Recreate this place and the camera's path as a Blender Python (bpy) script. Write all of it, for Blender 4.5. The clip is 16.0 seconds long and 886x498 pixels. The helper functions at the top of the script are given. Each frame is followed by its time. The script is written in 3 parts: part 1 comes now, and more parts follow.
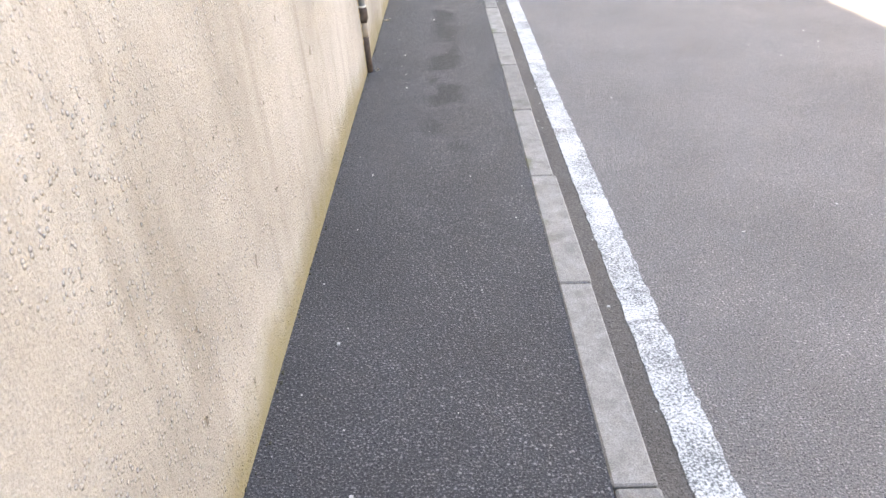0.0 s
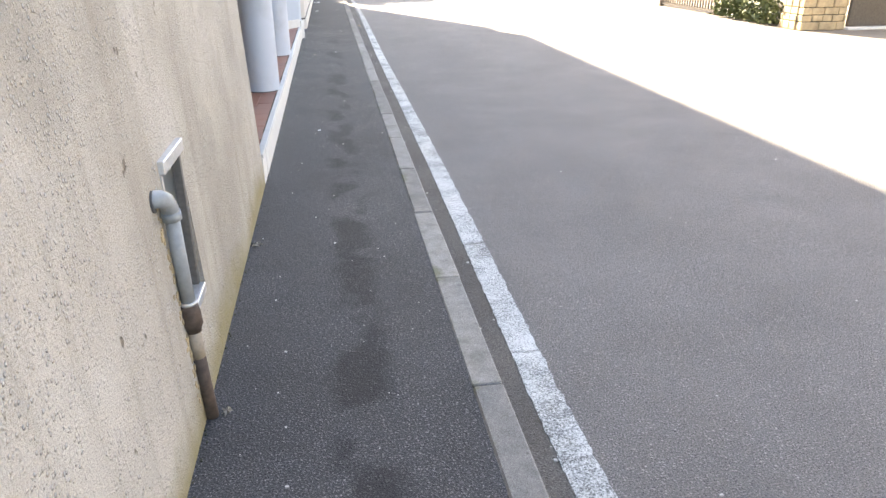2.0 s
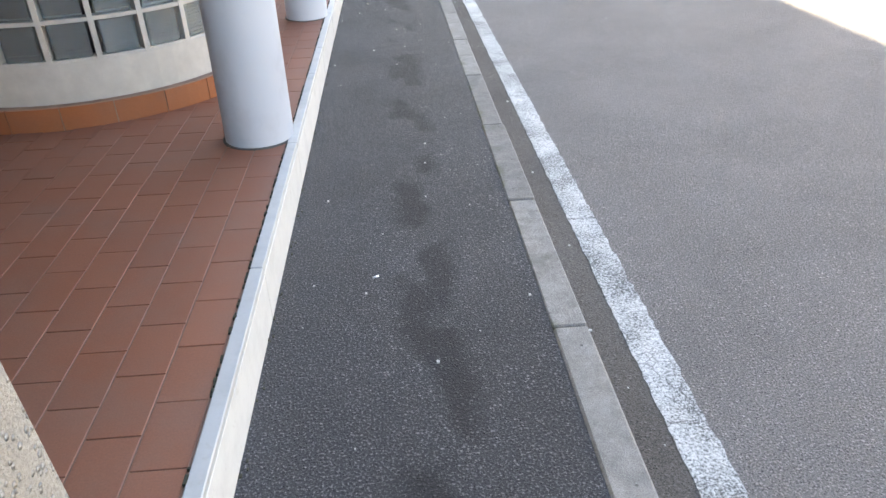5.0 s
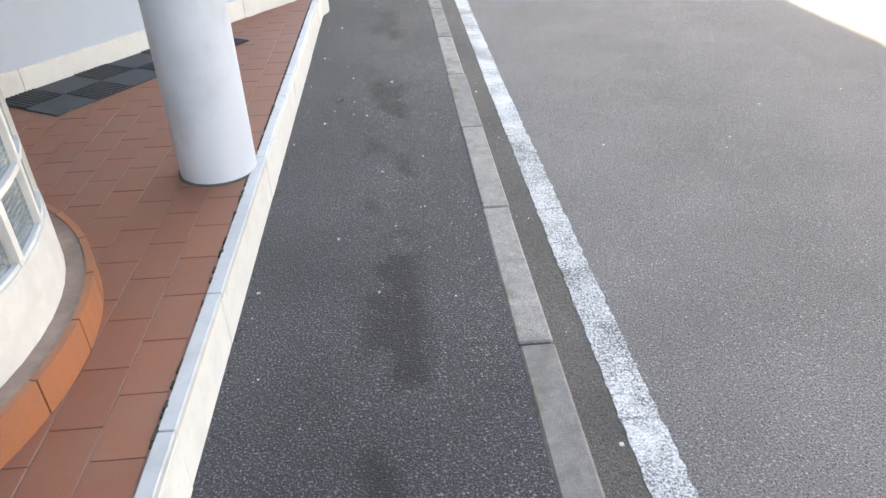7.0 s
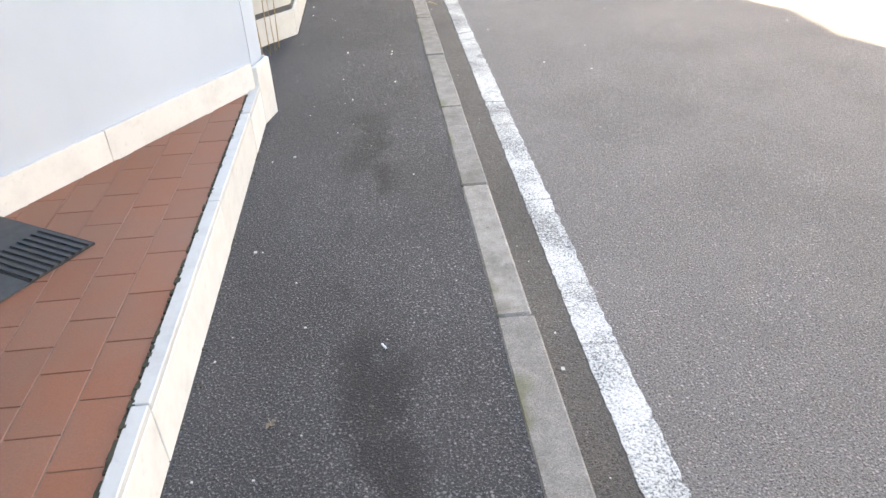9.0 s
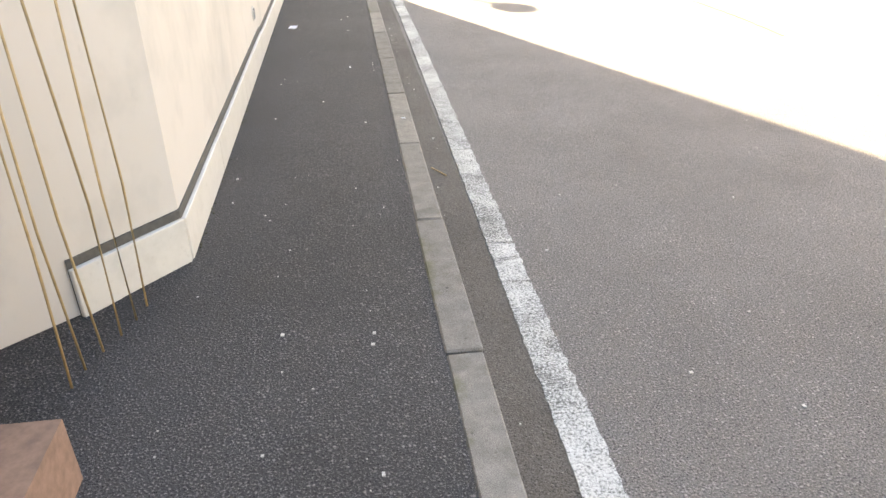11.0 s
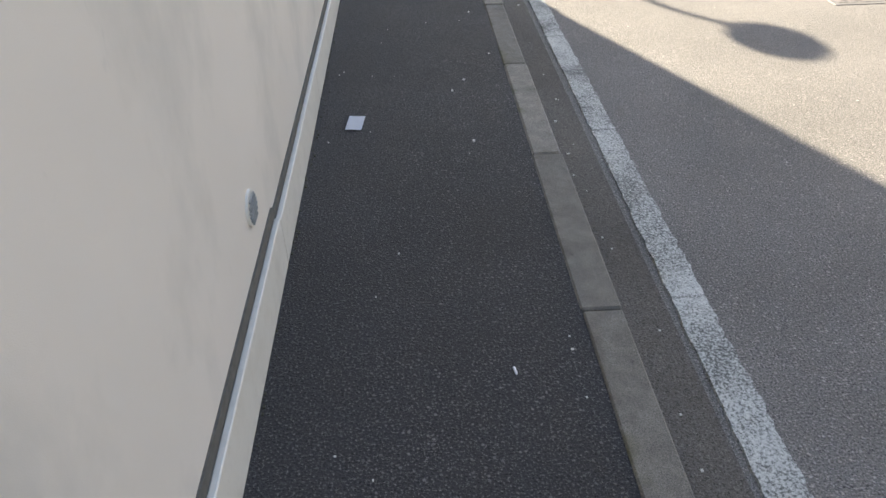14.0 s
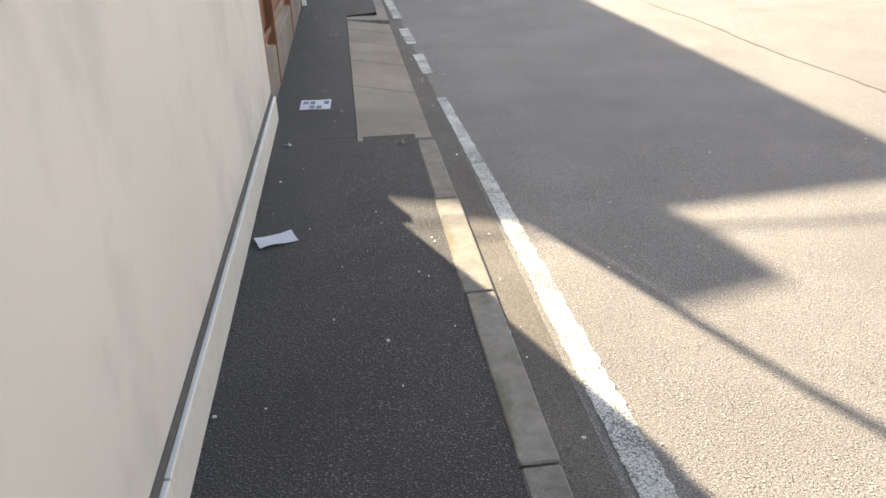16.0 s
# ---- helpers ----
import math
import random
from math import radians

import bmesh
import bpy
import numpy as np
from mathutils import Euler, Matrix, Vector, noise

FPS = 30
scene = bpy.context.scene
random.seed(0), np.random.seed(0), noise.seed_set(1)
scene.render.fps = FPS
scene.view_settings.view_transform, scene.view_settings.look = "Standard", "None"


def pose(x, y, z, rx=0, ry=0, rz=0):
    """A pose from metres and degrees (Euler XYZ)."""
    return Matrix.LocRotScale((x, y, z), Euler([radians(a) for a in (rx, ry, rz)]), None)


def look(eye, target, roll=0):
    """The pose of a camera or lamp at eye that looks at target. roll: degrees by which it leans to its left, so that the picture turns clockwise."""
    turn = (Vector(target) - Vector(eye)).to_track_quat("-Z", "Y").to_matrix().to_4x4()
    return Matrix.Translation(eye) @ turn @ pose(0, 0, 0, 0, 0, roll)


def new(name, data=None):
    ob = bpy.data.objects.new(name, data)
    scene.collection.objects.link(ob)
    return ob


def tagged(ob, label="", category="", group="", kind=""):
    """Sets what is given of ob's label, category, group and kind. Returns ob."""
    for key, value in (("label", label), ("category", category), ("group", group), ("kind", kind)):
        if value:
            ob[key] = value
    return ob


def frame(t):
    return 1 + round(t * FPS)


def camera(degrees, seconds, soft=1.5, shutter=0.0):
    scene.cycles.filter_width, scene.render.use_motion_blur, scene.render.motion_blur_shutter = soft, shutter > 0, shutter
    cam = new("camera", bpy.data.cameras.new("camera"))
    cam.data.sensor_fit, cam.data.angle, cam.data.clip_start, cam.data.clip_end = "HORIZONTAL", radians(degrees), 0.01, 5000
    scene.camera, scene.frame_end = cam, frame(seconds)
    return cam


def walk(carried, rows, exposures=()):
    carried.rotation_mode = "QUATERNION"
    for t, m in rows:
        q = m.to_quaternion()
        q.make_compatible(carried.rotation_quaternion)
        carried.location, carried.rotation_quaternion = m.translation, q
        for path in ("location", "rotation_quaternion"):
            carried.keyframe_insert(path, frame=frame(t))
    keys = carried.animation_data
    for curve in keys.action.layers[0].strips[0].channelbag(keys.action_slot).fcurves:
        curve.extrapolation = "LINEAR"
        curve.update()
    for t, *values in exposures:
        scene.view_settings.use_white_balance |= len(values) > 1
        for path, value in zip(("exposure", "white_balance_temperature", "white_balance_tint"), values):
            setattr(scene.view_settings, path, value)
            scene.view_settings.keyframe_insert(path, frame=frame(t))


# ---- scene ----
cam = camera(64.0, 16.0)
PATH = [
    (0, (-0.537, -1.318, 1.545), (-0.564, 0.404, 0.529), -2.4),
    (0.5, (-0.55, -0.487, 1.557), (-0.42, 1.272, 0.614), -1.2),
    (1, (-0.557, 0.267, 1.554), (-0.369, 2.061, 0.69), -1.7),
    (1.5, (-0.535, 0.928, 1.581), (-0.337, 2.76, 0.804), -0.8),
    (2, (-0.587, 1.685, 1.593), (-0.313, 3.505, 0.809), -0.4),
    (2.5, (-0.558, 2.439, 1.584), (-0.334, 4.216, 0.695), -1.2),
    (3, (-0.604, 3.2, 1.544), (-0.432, 4.916, 0.532), -0.7),
    (3.5, (-0.59, 3.892, 1.507), (-0.484, 5.586, 0.449), -3.2),
    (4, (-0.641, 4.585, 1.552), (-0.52, 6.246, 0.445), -2.2),
    (4.5, (-0.645, 5.314, 1.528), (-0.527, 7.052, 0.461), -1.6),
    (4.7, (-0.639, 5.585, 1.528), (-0.53, 7.304, 0.512), -1.7),
    (6.8, (-0.489, 8.835, 1.566), (-0.402, 10.521, 0.495), -2.2),
    (7, (-0.485, 9.1, 1.578), (-0.387, 10.801, 0.531), -2.2),
    (7.5, (-0.475, 9.806, 1.558), (-0.375, 11.526, 0.545), -3.1),
    (8, (-0.489, 10.555, 1.54), (-0.387, 12.274, 0.529), -2.9),
    (8.5, (-0.468, 11.318, 1.535), (-0.359, 13.05, 0.51), -2.9),
    (9, (-0.448, 12.082, 1.526), (-0.32, 13.764, 0.451), -2.7),
    (9.5, (-0.445, 12.793, 1.508), (-0.283, 14.525, 0.52), -2.4),
    (9.7, (-0.44, 13.079, 1.498), (-0.27, 14.841, 0.568), -1.9),
    (11.8, (-0.365, 16.218, 1.462), (-0.102, 17.935, 0.47), -1.1),
    (12, (-0.389, 16.46, 1.484), (-0.113, 18.213, 0.474), -1.6),
    (12.5, (-0.493, 17.17, 1.571), (-0.228, 18.958, 0.716), -1.5),
    (12.8, (-0.509, 17.553, 1.549), (-0.3, 19.373, 0.746), -1.1),
    (13, (-0.529, 17.861, 1.538), (-0.361, 19.639, 0.637), -0.9),
    (13.5, (-0.618, 18.609, 1.512), (-0.589, 20.175, 0.267), -1.2),
    (14, (-0.626, 19.362, 1.487), (-0.559, 20.966, 0.294), -1.3),
    (14.5, (-0.615, 20.088, 1.486), (-0.489, 21.755, 0.388), -0.9),
    (15, (-0.554, 20.902, 1.562), (-0.384, 22.617, 0.547), -1.1),
    (15.5, (-0.507, 21.731, 1.54), (-0.324, 23.51, 0.645), -1.2),
    (16, (-0.53, 22.48, 1.546), (-0.31, 24.239, 0.621), -1.3),
]
EXPOSURES = [(0, 3.53, 7700, 15), (1.5, 3.35, 7400, 12), (2, 3.1, 7300, 12), (2.5, 2.93, 7100, 11), (3.5, 2.88, 6950, 10), (4.5, 3.12, 7150, 10), (7, 3.28, 7700, 10), (9.5, 3.4, 8300, 12),
             (11.8, 2.75, 8700, 11), (12.5, 2.28, 8700, 8), (13, 2.05, 7400, 8), (13.5, 1.92, 6900, 8), (14.5, 2.14, 7250, 9), (16, 2.23, 7500, 9)]
walk(cam, [(t, look(eye, target, roll)) for t, eye, target, roll in PATH], EXPOSURES)

# ---- light ----
SUN_EL, SUN_DIR = radians(38), Vector((-0.378, 0.9258, 0))
world = bpy.data.worlds.new("world")
scene.world = world
world.use_nodes = True
wn = world.node_tree.nodes
sky = wn.new("ShaderNodeTexSky")
sky.sky_type = "NISHITA"
sky.sun_disc = False
sky.sun_elevation = SUN_EL
sky.sun_rotation = math.atan2(SUN_DIR.x, SUN_DIR.y)
sky.dust_density = 1.5
wn["Background"].inputs["Strength"].default_value = 0.11
world.node_tree.links.new(sky.outputs[0], wn["Background"].inputs["Color"])
sun = new("sun", bpy.data.lights.new("sun", "SUN"))
sun.data.energy = 5.0
sun.data.angle = radians(0.55)
sun.data.color = (1.0, 0.9, 0.74)
to_sun = SUN_DIR * math.cos(SUN_EL) + Vector((0, 0, math.sin(SUN_EL)))
sun.matrix_world = look(to_sun * 60, (0, 0, 0))


# ---- materials ----
def material(name, rough=0.8, metal=0.0):
    m = bpy.data.materials.new(name)
    m.use_nodes = True
    b = m.node_tree.nodes["Principled BSDF"]
    b.inputs["Roughness"].default_value = rough
    b.inputs["Metallic"].default_value = metal
    return m, m.node_tree.nodes, m.node_tree.links, b


def coords(n, l, sx=1.0, sy=1.0, sz=1.0):
    tc = n.new("ShaderNodeNewGeometry")
    mp = n.new("ShaderNodeMapping")
    mp.inputs["Scale"].default_value = (sx, sy, sz)
    l.new(tc.outputs["Position"], mp.inputs[0])
    return mp.outputs[0]


def noise_tex(n, l, vec, scale, detail=4.0, rough=0.6):
    t = n.new("ShaderNodeTexNoise")
    t.inputs["Scale"].default_value = scale
    t.inputs["Detail"].default_value = detail
    t.inputs["Roughness"].default_value = rough
    l.new(vec, t.inputs["Vector"])
    return t.outputs[0]


def ramp(n, l, fac, *stops):
    r = n.new("ShaderNodeValToRGB")
    el = r.color_ramp.elements
    while len(el) < len(stops):
        el.new(0.5)
    for e, (p, c) in zip(el, stops):
        e.position = p
        e.color = (*(c if isinstance(c, tuple) else (c, c, c)), 1)
    l.new(fac, r.inputs[0])
    return r.outputs[0]


def mix(n, l, fac, a, b, kind="MIX"):
    x = n.new("ShaderNodeMix")
    x.data_type = "RGBA"
    x.blend_type = kind
    for k, v in ((0, fac), (6, a), (7, b)):
        sock = x.inputs[k]
        if isinstance(v, (int, float)):
            sock.default_value = v if k == 0 else (v, v, v, 1)
        elif isinstance(v, tuple):
            sock.default_value = (*v, 1)
        else:
            l.new(v, sock)
    return x.outputs[2]


def math_node(n, l, op, a, b=0.0):
    x = n.new("ShaderNodeMath")
    x.operation = op
    for sock, v in zip(x.inputs, (a, b)):
        if isinstance(v, (int, float)):
            sock.default_value = v
        else:
            l.new(v, sock)
    return x.outputs[0]


def bump(n, l, b, height, strength, dist):
    x = n.new("ShaderNodeBump")
    x.inputs["Strength"].default_value = strength
    x.inputs["Distance"].default_value = dist
    l.new(height, x.inputs["Height"])
    l.new(x.outputs[0], b.inputs["Normal"])


def map_range(n, l, value, lo, hi, out_lo, out_hi):
    x = n.new("ShaderNodeMapRange")
    l.new(value, x.inputs[0])
    for k, val in ((1, lo), (2, hi), (3, out_lo), (4, out_hi)):
        x.inputs[k].default_value = val
    return x.outputs[0]


def chip_layer(n, l, v, scale, share):
    """Separate stone chips: a mask of some cells of a Voronoi pattern, each with a tone of its own."""
    vor = n.new("ShaderNodeTexVoronoi")
    vor.inputs["Scale"].default_value = scale
    l.new(v, vor.inputs["Vector"])
    pick = ramp(n, l, vor.outputs["Color"], (1 - share, 0.0), (1 - share * 0.55, 1.0))
    body = ramp(n, l, vor.outputs["Distance"], (0.22, 1.0), (0.44, 0.0))
    return math_node(n, l, "MULTIPLY", pick, body)


def speckled(name, base, light, dark, grain=260, rough=0.85, stains=0.0, patch=0.25, chips=0.5, relief=0.6, trodden=False):
    """Stony surface: aggregate grains, stone chips of two sizes, broad patches, and dark stains of their own shape."""
    m, n, l, b = material(name, rough)
    v = coords(n, l)
    g = noise_tex(n, l, v, grain, 2.0, 0.75)
    col = ramp(n, l, g, (0.34, dark), (0.47, base), (0.56, base), (0.70, light))
    coarse = chip_layer(n, l, v, 74, 0.36)
    fine = chip_layer(n, l, v, 165, 0.4)
    spot = math_node(n, l, "MAXIMUM", coarse, math_node(n, l, "MULTIPLY", fine, 0.8))
    fade = noise_tex(n, l, v, 2.4, 3.0, 0.6)
    worn = ramp(n, l, fade, (0.38, 0.45), (0.62, 1.0))
    ax = n.new("ShaderNodeSeparateXYZ")
    l.new(v, ax.inputs[0])
    if trodden:
        # feet polish the middle; along the wall the binder still covers the stone
        worn = math_node(n, l, "MULTIPLY", worn, map_range(n, l, ax.outputs[0], -1.0, -0.62, 0.18, 1.0))
    col = mix(n, l, math_node(n, l, "MULTIPLY", math_node(n, l, "MULTIPLY", spot, worn), chips), col, light)
    pits = chip_layer(n, l, coords(n, l, 1.03, 0.97, 1.0), 120, 0.3)
    col = mix(n, l, math_node(n, l, "MULTIPLY", pits, 0.7), col, dark)
    big = noise_tex(n, l, v, 1.1, 5.0, 0.6)
    col = mix(n, l, patch, col, ramp(n, l, big, (0.35, 0.25), (0.65, 0.75)), "OVERLAY")
    if stains:
        s = noise_tex(n, l, coords(n, l, 1.5, 1.25, 1.0), 1.9, 2.0, 0.42)
        sm = ramp(n, l, s, (0.47, 0.0), (0.56, stains))
        trod = math_node(n, l, "ABSOLUTE", math_node(n, l, "ADD", ax.outputs[0], 0.55))
        sm = math_node(n, l, "MULTIPLY", sm, ramp(n, l, math_node(n, l, "ADD", trod, math_node(n, l, "MULTIPLY", noise_tex(n, l, v, 6.0, 3.0, 0.6), 0.12)), (0.13, 1.0), (0.22, 0.0)))
        sm = math_node(n, l, "MULTIPLY", sm, map_range(n, l, ax.outputs[1], 15.2, 16.8, 1.0, 0.1))
        sm = math_node(n, l, "MULTIPLY", sm, map_range(n, l, ax.outputs[1], 1.6, 3.4, 0.08, 1.0))
        col = mix(n, l, sm, col, mix(n, l, 1.0, col, (0.36, 0.35, 0.37), "MULTIPLY"))
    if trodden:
        # colour drops to about 0.6 between y 16.5 and 18.8
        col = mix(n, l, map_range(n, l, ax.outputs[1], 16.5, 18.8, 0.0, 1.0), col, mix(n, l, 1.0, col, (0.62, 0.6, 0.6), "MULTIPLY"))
    l.new(col, b.inputs["Base Color"])
    bump(n, l, b, math_node(n, l, "ADD", g, math_node(n, l, "SUBTRACT", spot, pits)), relief, 0.007)
    return m


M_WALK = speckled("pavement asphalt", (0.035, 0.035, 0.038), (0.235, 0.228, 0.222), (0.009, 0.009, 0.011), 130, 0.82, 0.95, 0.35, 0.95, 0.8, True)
M_ROAD = speckled("road asphalt", (0.138, 0.131, 0.126), (0.36, 0.335, 0.315), (0.036, 0.035, 0.034), 150, 0.85, 0.0, 0.22, 0.9, 0.8)
M_GUTTER = speckled("gutter asphalt", (0.092, 0.083, 0.073), (0.17, 0.155, 0.14), (0.03, 0.027, 0.024), 170, 0.9, 0.0, 0.4, 0.5)
M_APRON = speckled("ramp concrete", (0.22, 0.19, 0.155), (0.32, 0.28, 0.24), (0.12, 0.1, 0.085), 240, 0.9, 0.0, 0.4, 0.35)


def kerb_material():
    m, n, l, b = material("kerb granite", 0.85)
    v = coords(n, l)
    g = noise_tex(n, l, v, 300, 2.0, 0.8)
    col = ramp(n, l, g, (0.3, (0.12, 0.112, 0.102)), (0.5, (0.245, 0.232, 0.212)), (0.72, (0.37, 0.355, 0.33)))
    oi = n.new("ShaderNodeObjectInfo")
    col = mix(n, l, 1.0, col, ramp(n, l, oi.outputs["Random"], (0.0, 0.74), (1.0, 1.06)), "MULTIPLY")
    mottle = noise_tex(n, l, v, 14.0, 5.0, 0.7)
    col = mix(n, l, 0.5, col, ramp(n, l, mottle, (0.34, 0.32), (0.66, 0.68)), "OVERLAY")
    big = noise_tex(n, l, v, 5.0, 5.0, 0.65)
    col = mix(n, l, ramp(n, l, big, (0.53, 0.0), (0.72, 0.7)), col, (0.10, 0.093, 0.075))
    pit = chip_layer(n, l, v, 60, 0.12)
    col = mix(n, l, math_node(n, l, "MULTIPLY", pit, 0.8), col, (0.05, 0.046, 0.04))
    ax = n.new("ShaderNodeSeparateXYZ")
    l.new(v, ax.inputs[0])
    moss = math_node(n, l, "ADD", noise_tex(n, l, v, 3.1, 4.0, 0.65), map_range(n, l, ax.outputs[0], -0.128, -0.06, 0.1, -0.08))
    col = mix(n, l, ramp(n, l, moss, (0.6, 0.0), (0.72, 0.65)), col, (0.105, 0.105, 0.045))
    # stones turn darker and slightly browner from y 16 to 19
    col = mix(n, l, map_range(n, l, ax.outputs[1], 16.0, 19.0, 0.0, 1.0), col, mix(n, l, 1.0, col, (0.78, 0.755, 0.71), "MULTIPLY"))
    l.new(col, b.inputs["Base Color"])
    bump(n, l, b, math_node(n, l, "SUBTRACT", math_node(n, l, "ADD", g, mottle), pit), 0.6, 0.004)
    return m


M_KERB = kerb_material()


def paint_material():
    """Thick thermoplastic paint, worn down to the chips, cracked across."""
    m, n, l, b = material("road paint", 0.75)
    v = coords(n, l)
    g = noise_tex(n, l, v, 120, 3.0, 0.8)
    w = noise_tex(n, l, v, 3.2, 5.0, 0.65)
    both = math_node(n, l, "ADD", math_node(n, l, "MULTIPLY", g, 0.66), math_node(n, l, "MULTIPLY", w, 0.34))
    col = ramp(n, l, both, (0.43, (0.09, 0.094, 0.092)), (0.472, (0.28, 0.292, 0.288)), (0.525, (0.46, 0.475, 0.47)), (0.63, (0.62, 0.635, 0.63)))
    cell = n.new("ShaderNodeTexVoronoi")
    cell.feature = "DISTANCE_TO_EDGE"
    cell.inputs["Scale"].default_value = 26
    l.new(coords(n, l, 0.8, 1.3, 1.0), cell.inputs["Vector"])
    net = ramp(n, l, cell.outputs["Distance"], (0.02, 1.0), (0.07, 0.0))
    net = math_node(n, l, "MULTIPLY", net, ramp(n, l, noise_tex(n, l, v, 2.0, 3.0, 0.6), (0.46, 0.0), (0.64, 0.55)))
    col = mix(n, l, net, col, (0.11, 0.112, 0.11))
    wide = n.new("ShaderNodeTexVoronoi")
    wide.feature = "DISTANCE_TO_EDGE"
    wide.inputs["Scale"].default_value = 0.9
    l.new(coords(n, l, 0.12, 1.0, 1.0), wide.inputs["Vector"])
    crack = ramp(n, l, wide.outputs["Distance"], (0.003, 1.0), (0.007, 0.0))
    crack = math_node(n, l, "MULTIPLY", crack, ramp(n, l, g, (0.4, 1.0), (0.6, 0.3)))
    col = mix(n, l, math_node(n, l, "MULTIPLY", crack, 0.7), col, (0.06, 0.06, 0.058))
    ax = n.new("ShaderNodeSeparateXYZ")
    l.new(v, ax.inputs[0])
    col = mix(n, l, map_range(n, l, ax.outputs[1], 15.5, 19.5, 0.0, 1.0), col, mix(n, l, 1.0, col, (0.86, 0.85, 0.83), "MULTIPLY"))
    l.new(col, b.inputs["Base Color"])
    bump(n, l, b, math_node(n, l, "SUBTRACT", g, math_node(n, l, "ADD", net, crack)), 0.7, 0.005)
    return m


M_PAINT = paint_material()


def concrete_wall_material():
    m, n, l, b = material("weathered concrete", 0.9)
    v = coords(n, l)
    big = noise_tex(n, l, v, 0.9, 6.0, 0.6)
    col = ramp(n, l, big, (0.34, (0.31, 0.278, 0.23)), (0.5, (0.405, 0.368, 0.31)), (0.66, (0.485, 0.448, 0.388)))
    fine = noise_tex(n, l, v, 160, 3.0, 0.7)
    col = mix(n, l, 0.35, col, ramp(n, l, fine, (0.3, 0.2), (0.7, 0.8)), "OVERLAY")
    # run-off streaks down the face
    st = noise_tex(n, l, coords(n, l, 5.0, 5.0, 0.25), 1.6, 4.0, 0.6)
    col = mix(n, l, ramp(n, l, st, (0.5, 0.0), (0.70, 0.38)), col, (0.22, 0.185, 0.135))
    # exposed pebbles in patches
    vor = n.new("ShaderNodeTexVoronoi")
    vor.inputs["Scale"].default_value = 75
    l.new(v, vor.inputs["Vector"])
    peb = math_node(n, l, "MULTIPLY", ramp(n, l, vor.outputs["Color"], (0.5, 0.0), (0.66, 1.0)), ramp(n, l, vor.outputs["Distance"], (0.2, 1.0), (0.45, 0.0)))
    area = ramp(n, l, noise_tex(n, l, v, 2.2, 5.0, 0.7), (0.42, 0.12), (0.56, 1.0))
    peb = math_node(n, l, "MULTIPLY", peb, area)
    col = mix(n, l, math_node(n, l, "MULTIPLY", peb, 0.75), col, (0.64, 0.605, 0.55))
    gap = math_node(n, l, "MULTIPLY", area, chip_layer(n, l, coords(n, l, 1.1, 0.93, 1.05), 95, 0.3))
    col = mix(n, l, math_node(n, l, "MULTIPLY", gap, 0.4), col, (0.19, 0.155, 0.115))
    pit = ramp(n, l, noise_tex(n, l, v, 11.0, 3.0, 0.6), (0.70, 0.0), (0.74, 0.85))
    col = mix(n, l, pit, col, (0.17, 0.14, 0.10))
    # moss grown on the foot
    sx = n.new("ShaderNodeSeparateXYZ")
    l.new(coords(n, l), sx.inputs[0])
    edge = math_node(n, l, "ADD", sx.outputs[2], math_node(n, l, "MULTIPLY", noise_tex(n, l, v, 1.3, 4.0, 0.7), -0.42))
    mr = n.new("ShaderNodeMapRange")
    l.new(edge, mr.inputs[0])
    for k, val in ((1, -0.17), (2, 0.01), (3, 0.8), (4, 0.0)):
        mr.inputs[k].default_value = val
    col = mix(n, l, mr.outputs[0], col, mix(n, l, noise_tex(n, l, v, 30, 3.0), (0.25, 0.205, 0.05), (0.2, 0.165, 0.095)))
    l.new(col, b.inputs["Base Color"])
    h = math_node(n, l, "ADD", math_node(n, l, "MULTIPLY", fine, 0.5), math_node(n, l, "SUBTRACT", peb, pit))
    bump(n, l, b, h, 1.0, 0.013)
    return m


M_CONC = concrete_wall_material()


def plaster(name, a, c, stain, amount, rough=0.75):
    m, n, l, b = material(name, rough)
    v = coords(n, l)
    big = noise_tex(n, l, v, 0.8, 4.0, 0.5)
    col = mix(n, l, ramp(n, l, big, (0.35, 0.0), (0.65, 1.0)), a, c)
    sm = noise_tex(n, l, coords(n, l, 1.6, 1.6, 1.2), 1.5, 5.0, 0.6)
    col = mix(n, l, ramp(n, l, sm, (0.48, 0.0), (0.74, amount)), col, stain)
    scuff = noise_tex(n, l, coords(n, l, 6.0, 6.0, 2.5), 2.4, 4.0, 0.7)
    col = mix(n, l, ramp(n, l, scuff, (0.66, 0.0), (0.76, amount * 0.5)), col, stain)
    l.new(col, b.inputs["Base Color"])
    bump(n, l, b, noise_tex(n, l, v, 420, 3.0, 0.6), 0.25, 0.002)
    return m


M_PLASTER = plaster("cream plaster", (0.55, 0.52, 0.475), (0.61, 0.575, 0.53), (0.38, 0.375, 0.35), 0.7)
M_BLUE = plaster("pale blue plaster", (0.42, 0.475, 0.54), (0.46, 0.515, 0.575), (0.38, 0.435, 0.495), 0.4)
M_COLUMN = plaster("white column paint", (0.45, 0.485, 0.54), (0.50, 0.535, 0.585), (0.29, 0.31, 0.335), 0.75, 0.55)
M_UPPER = plaster("upper plaster", (0.62, 0.57, 0.48), (0.66, 0.61, 0.52), (0.5, 0.45, 0.38), 0.5)


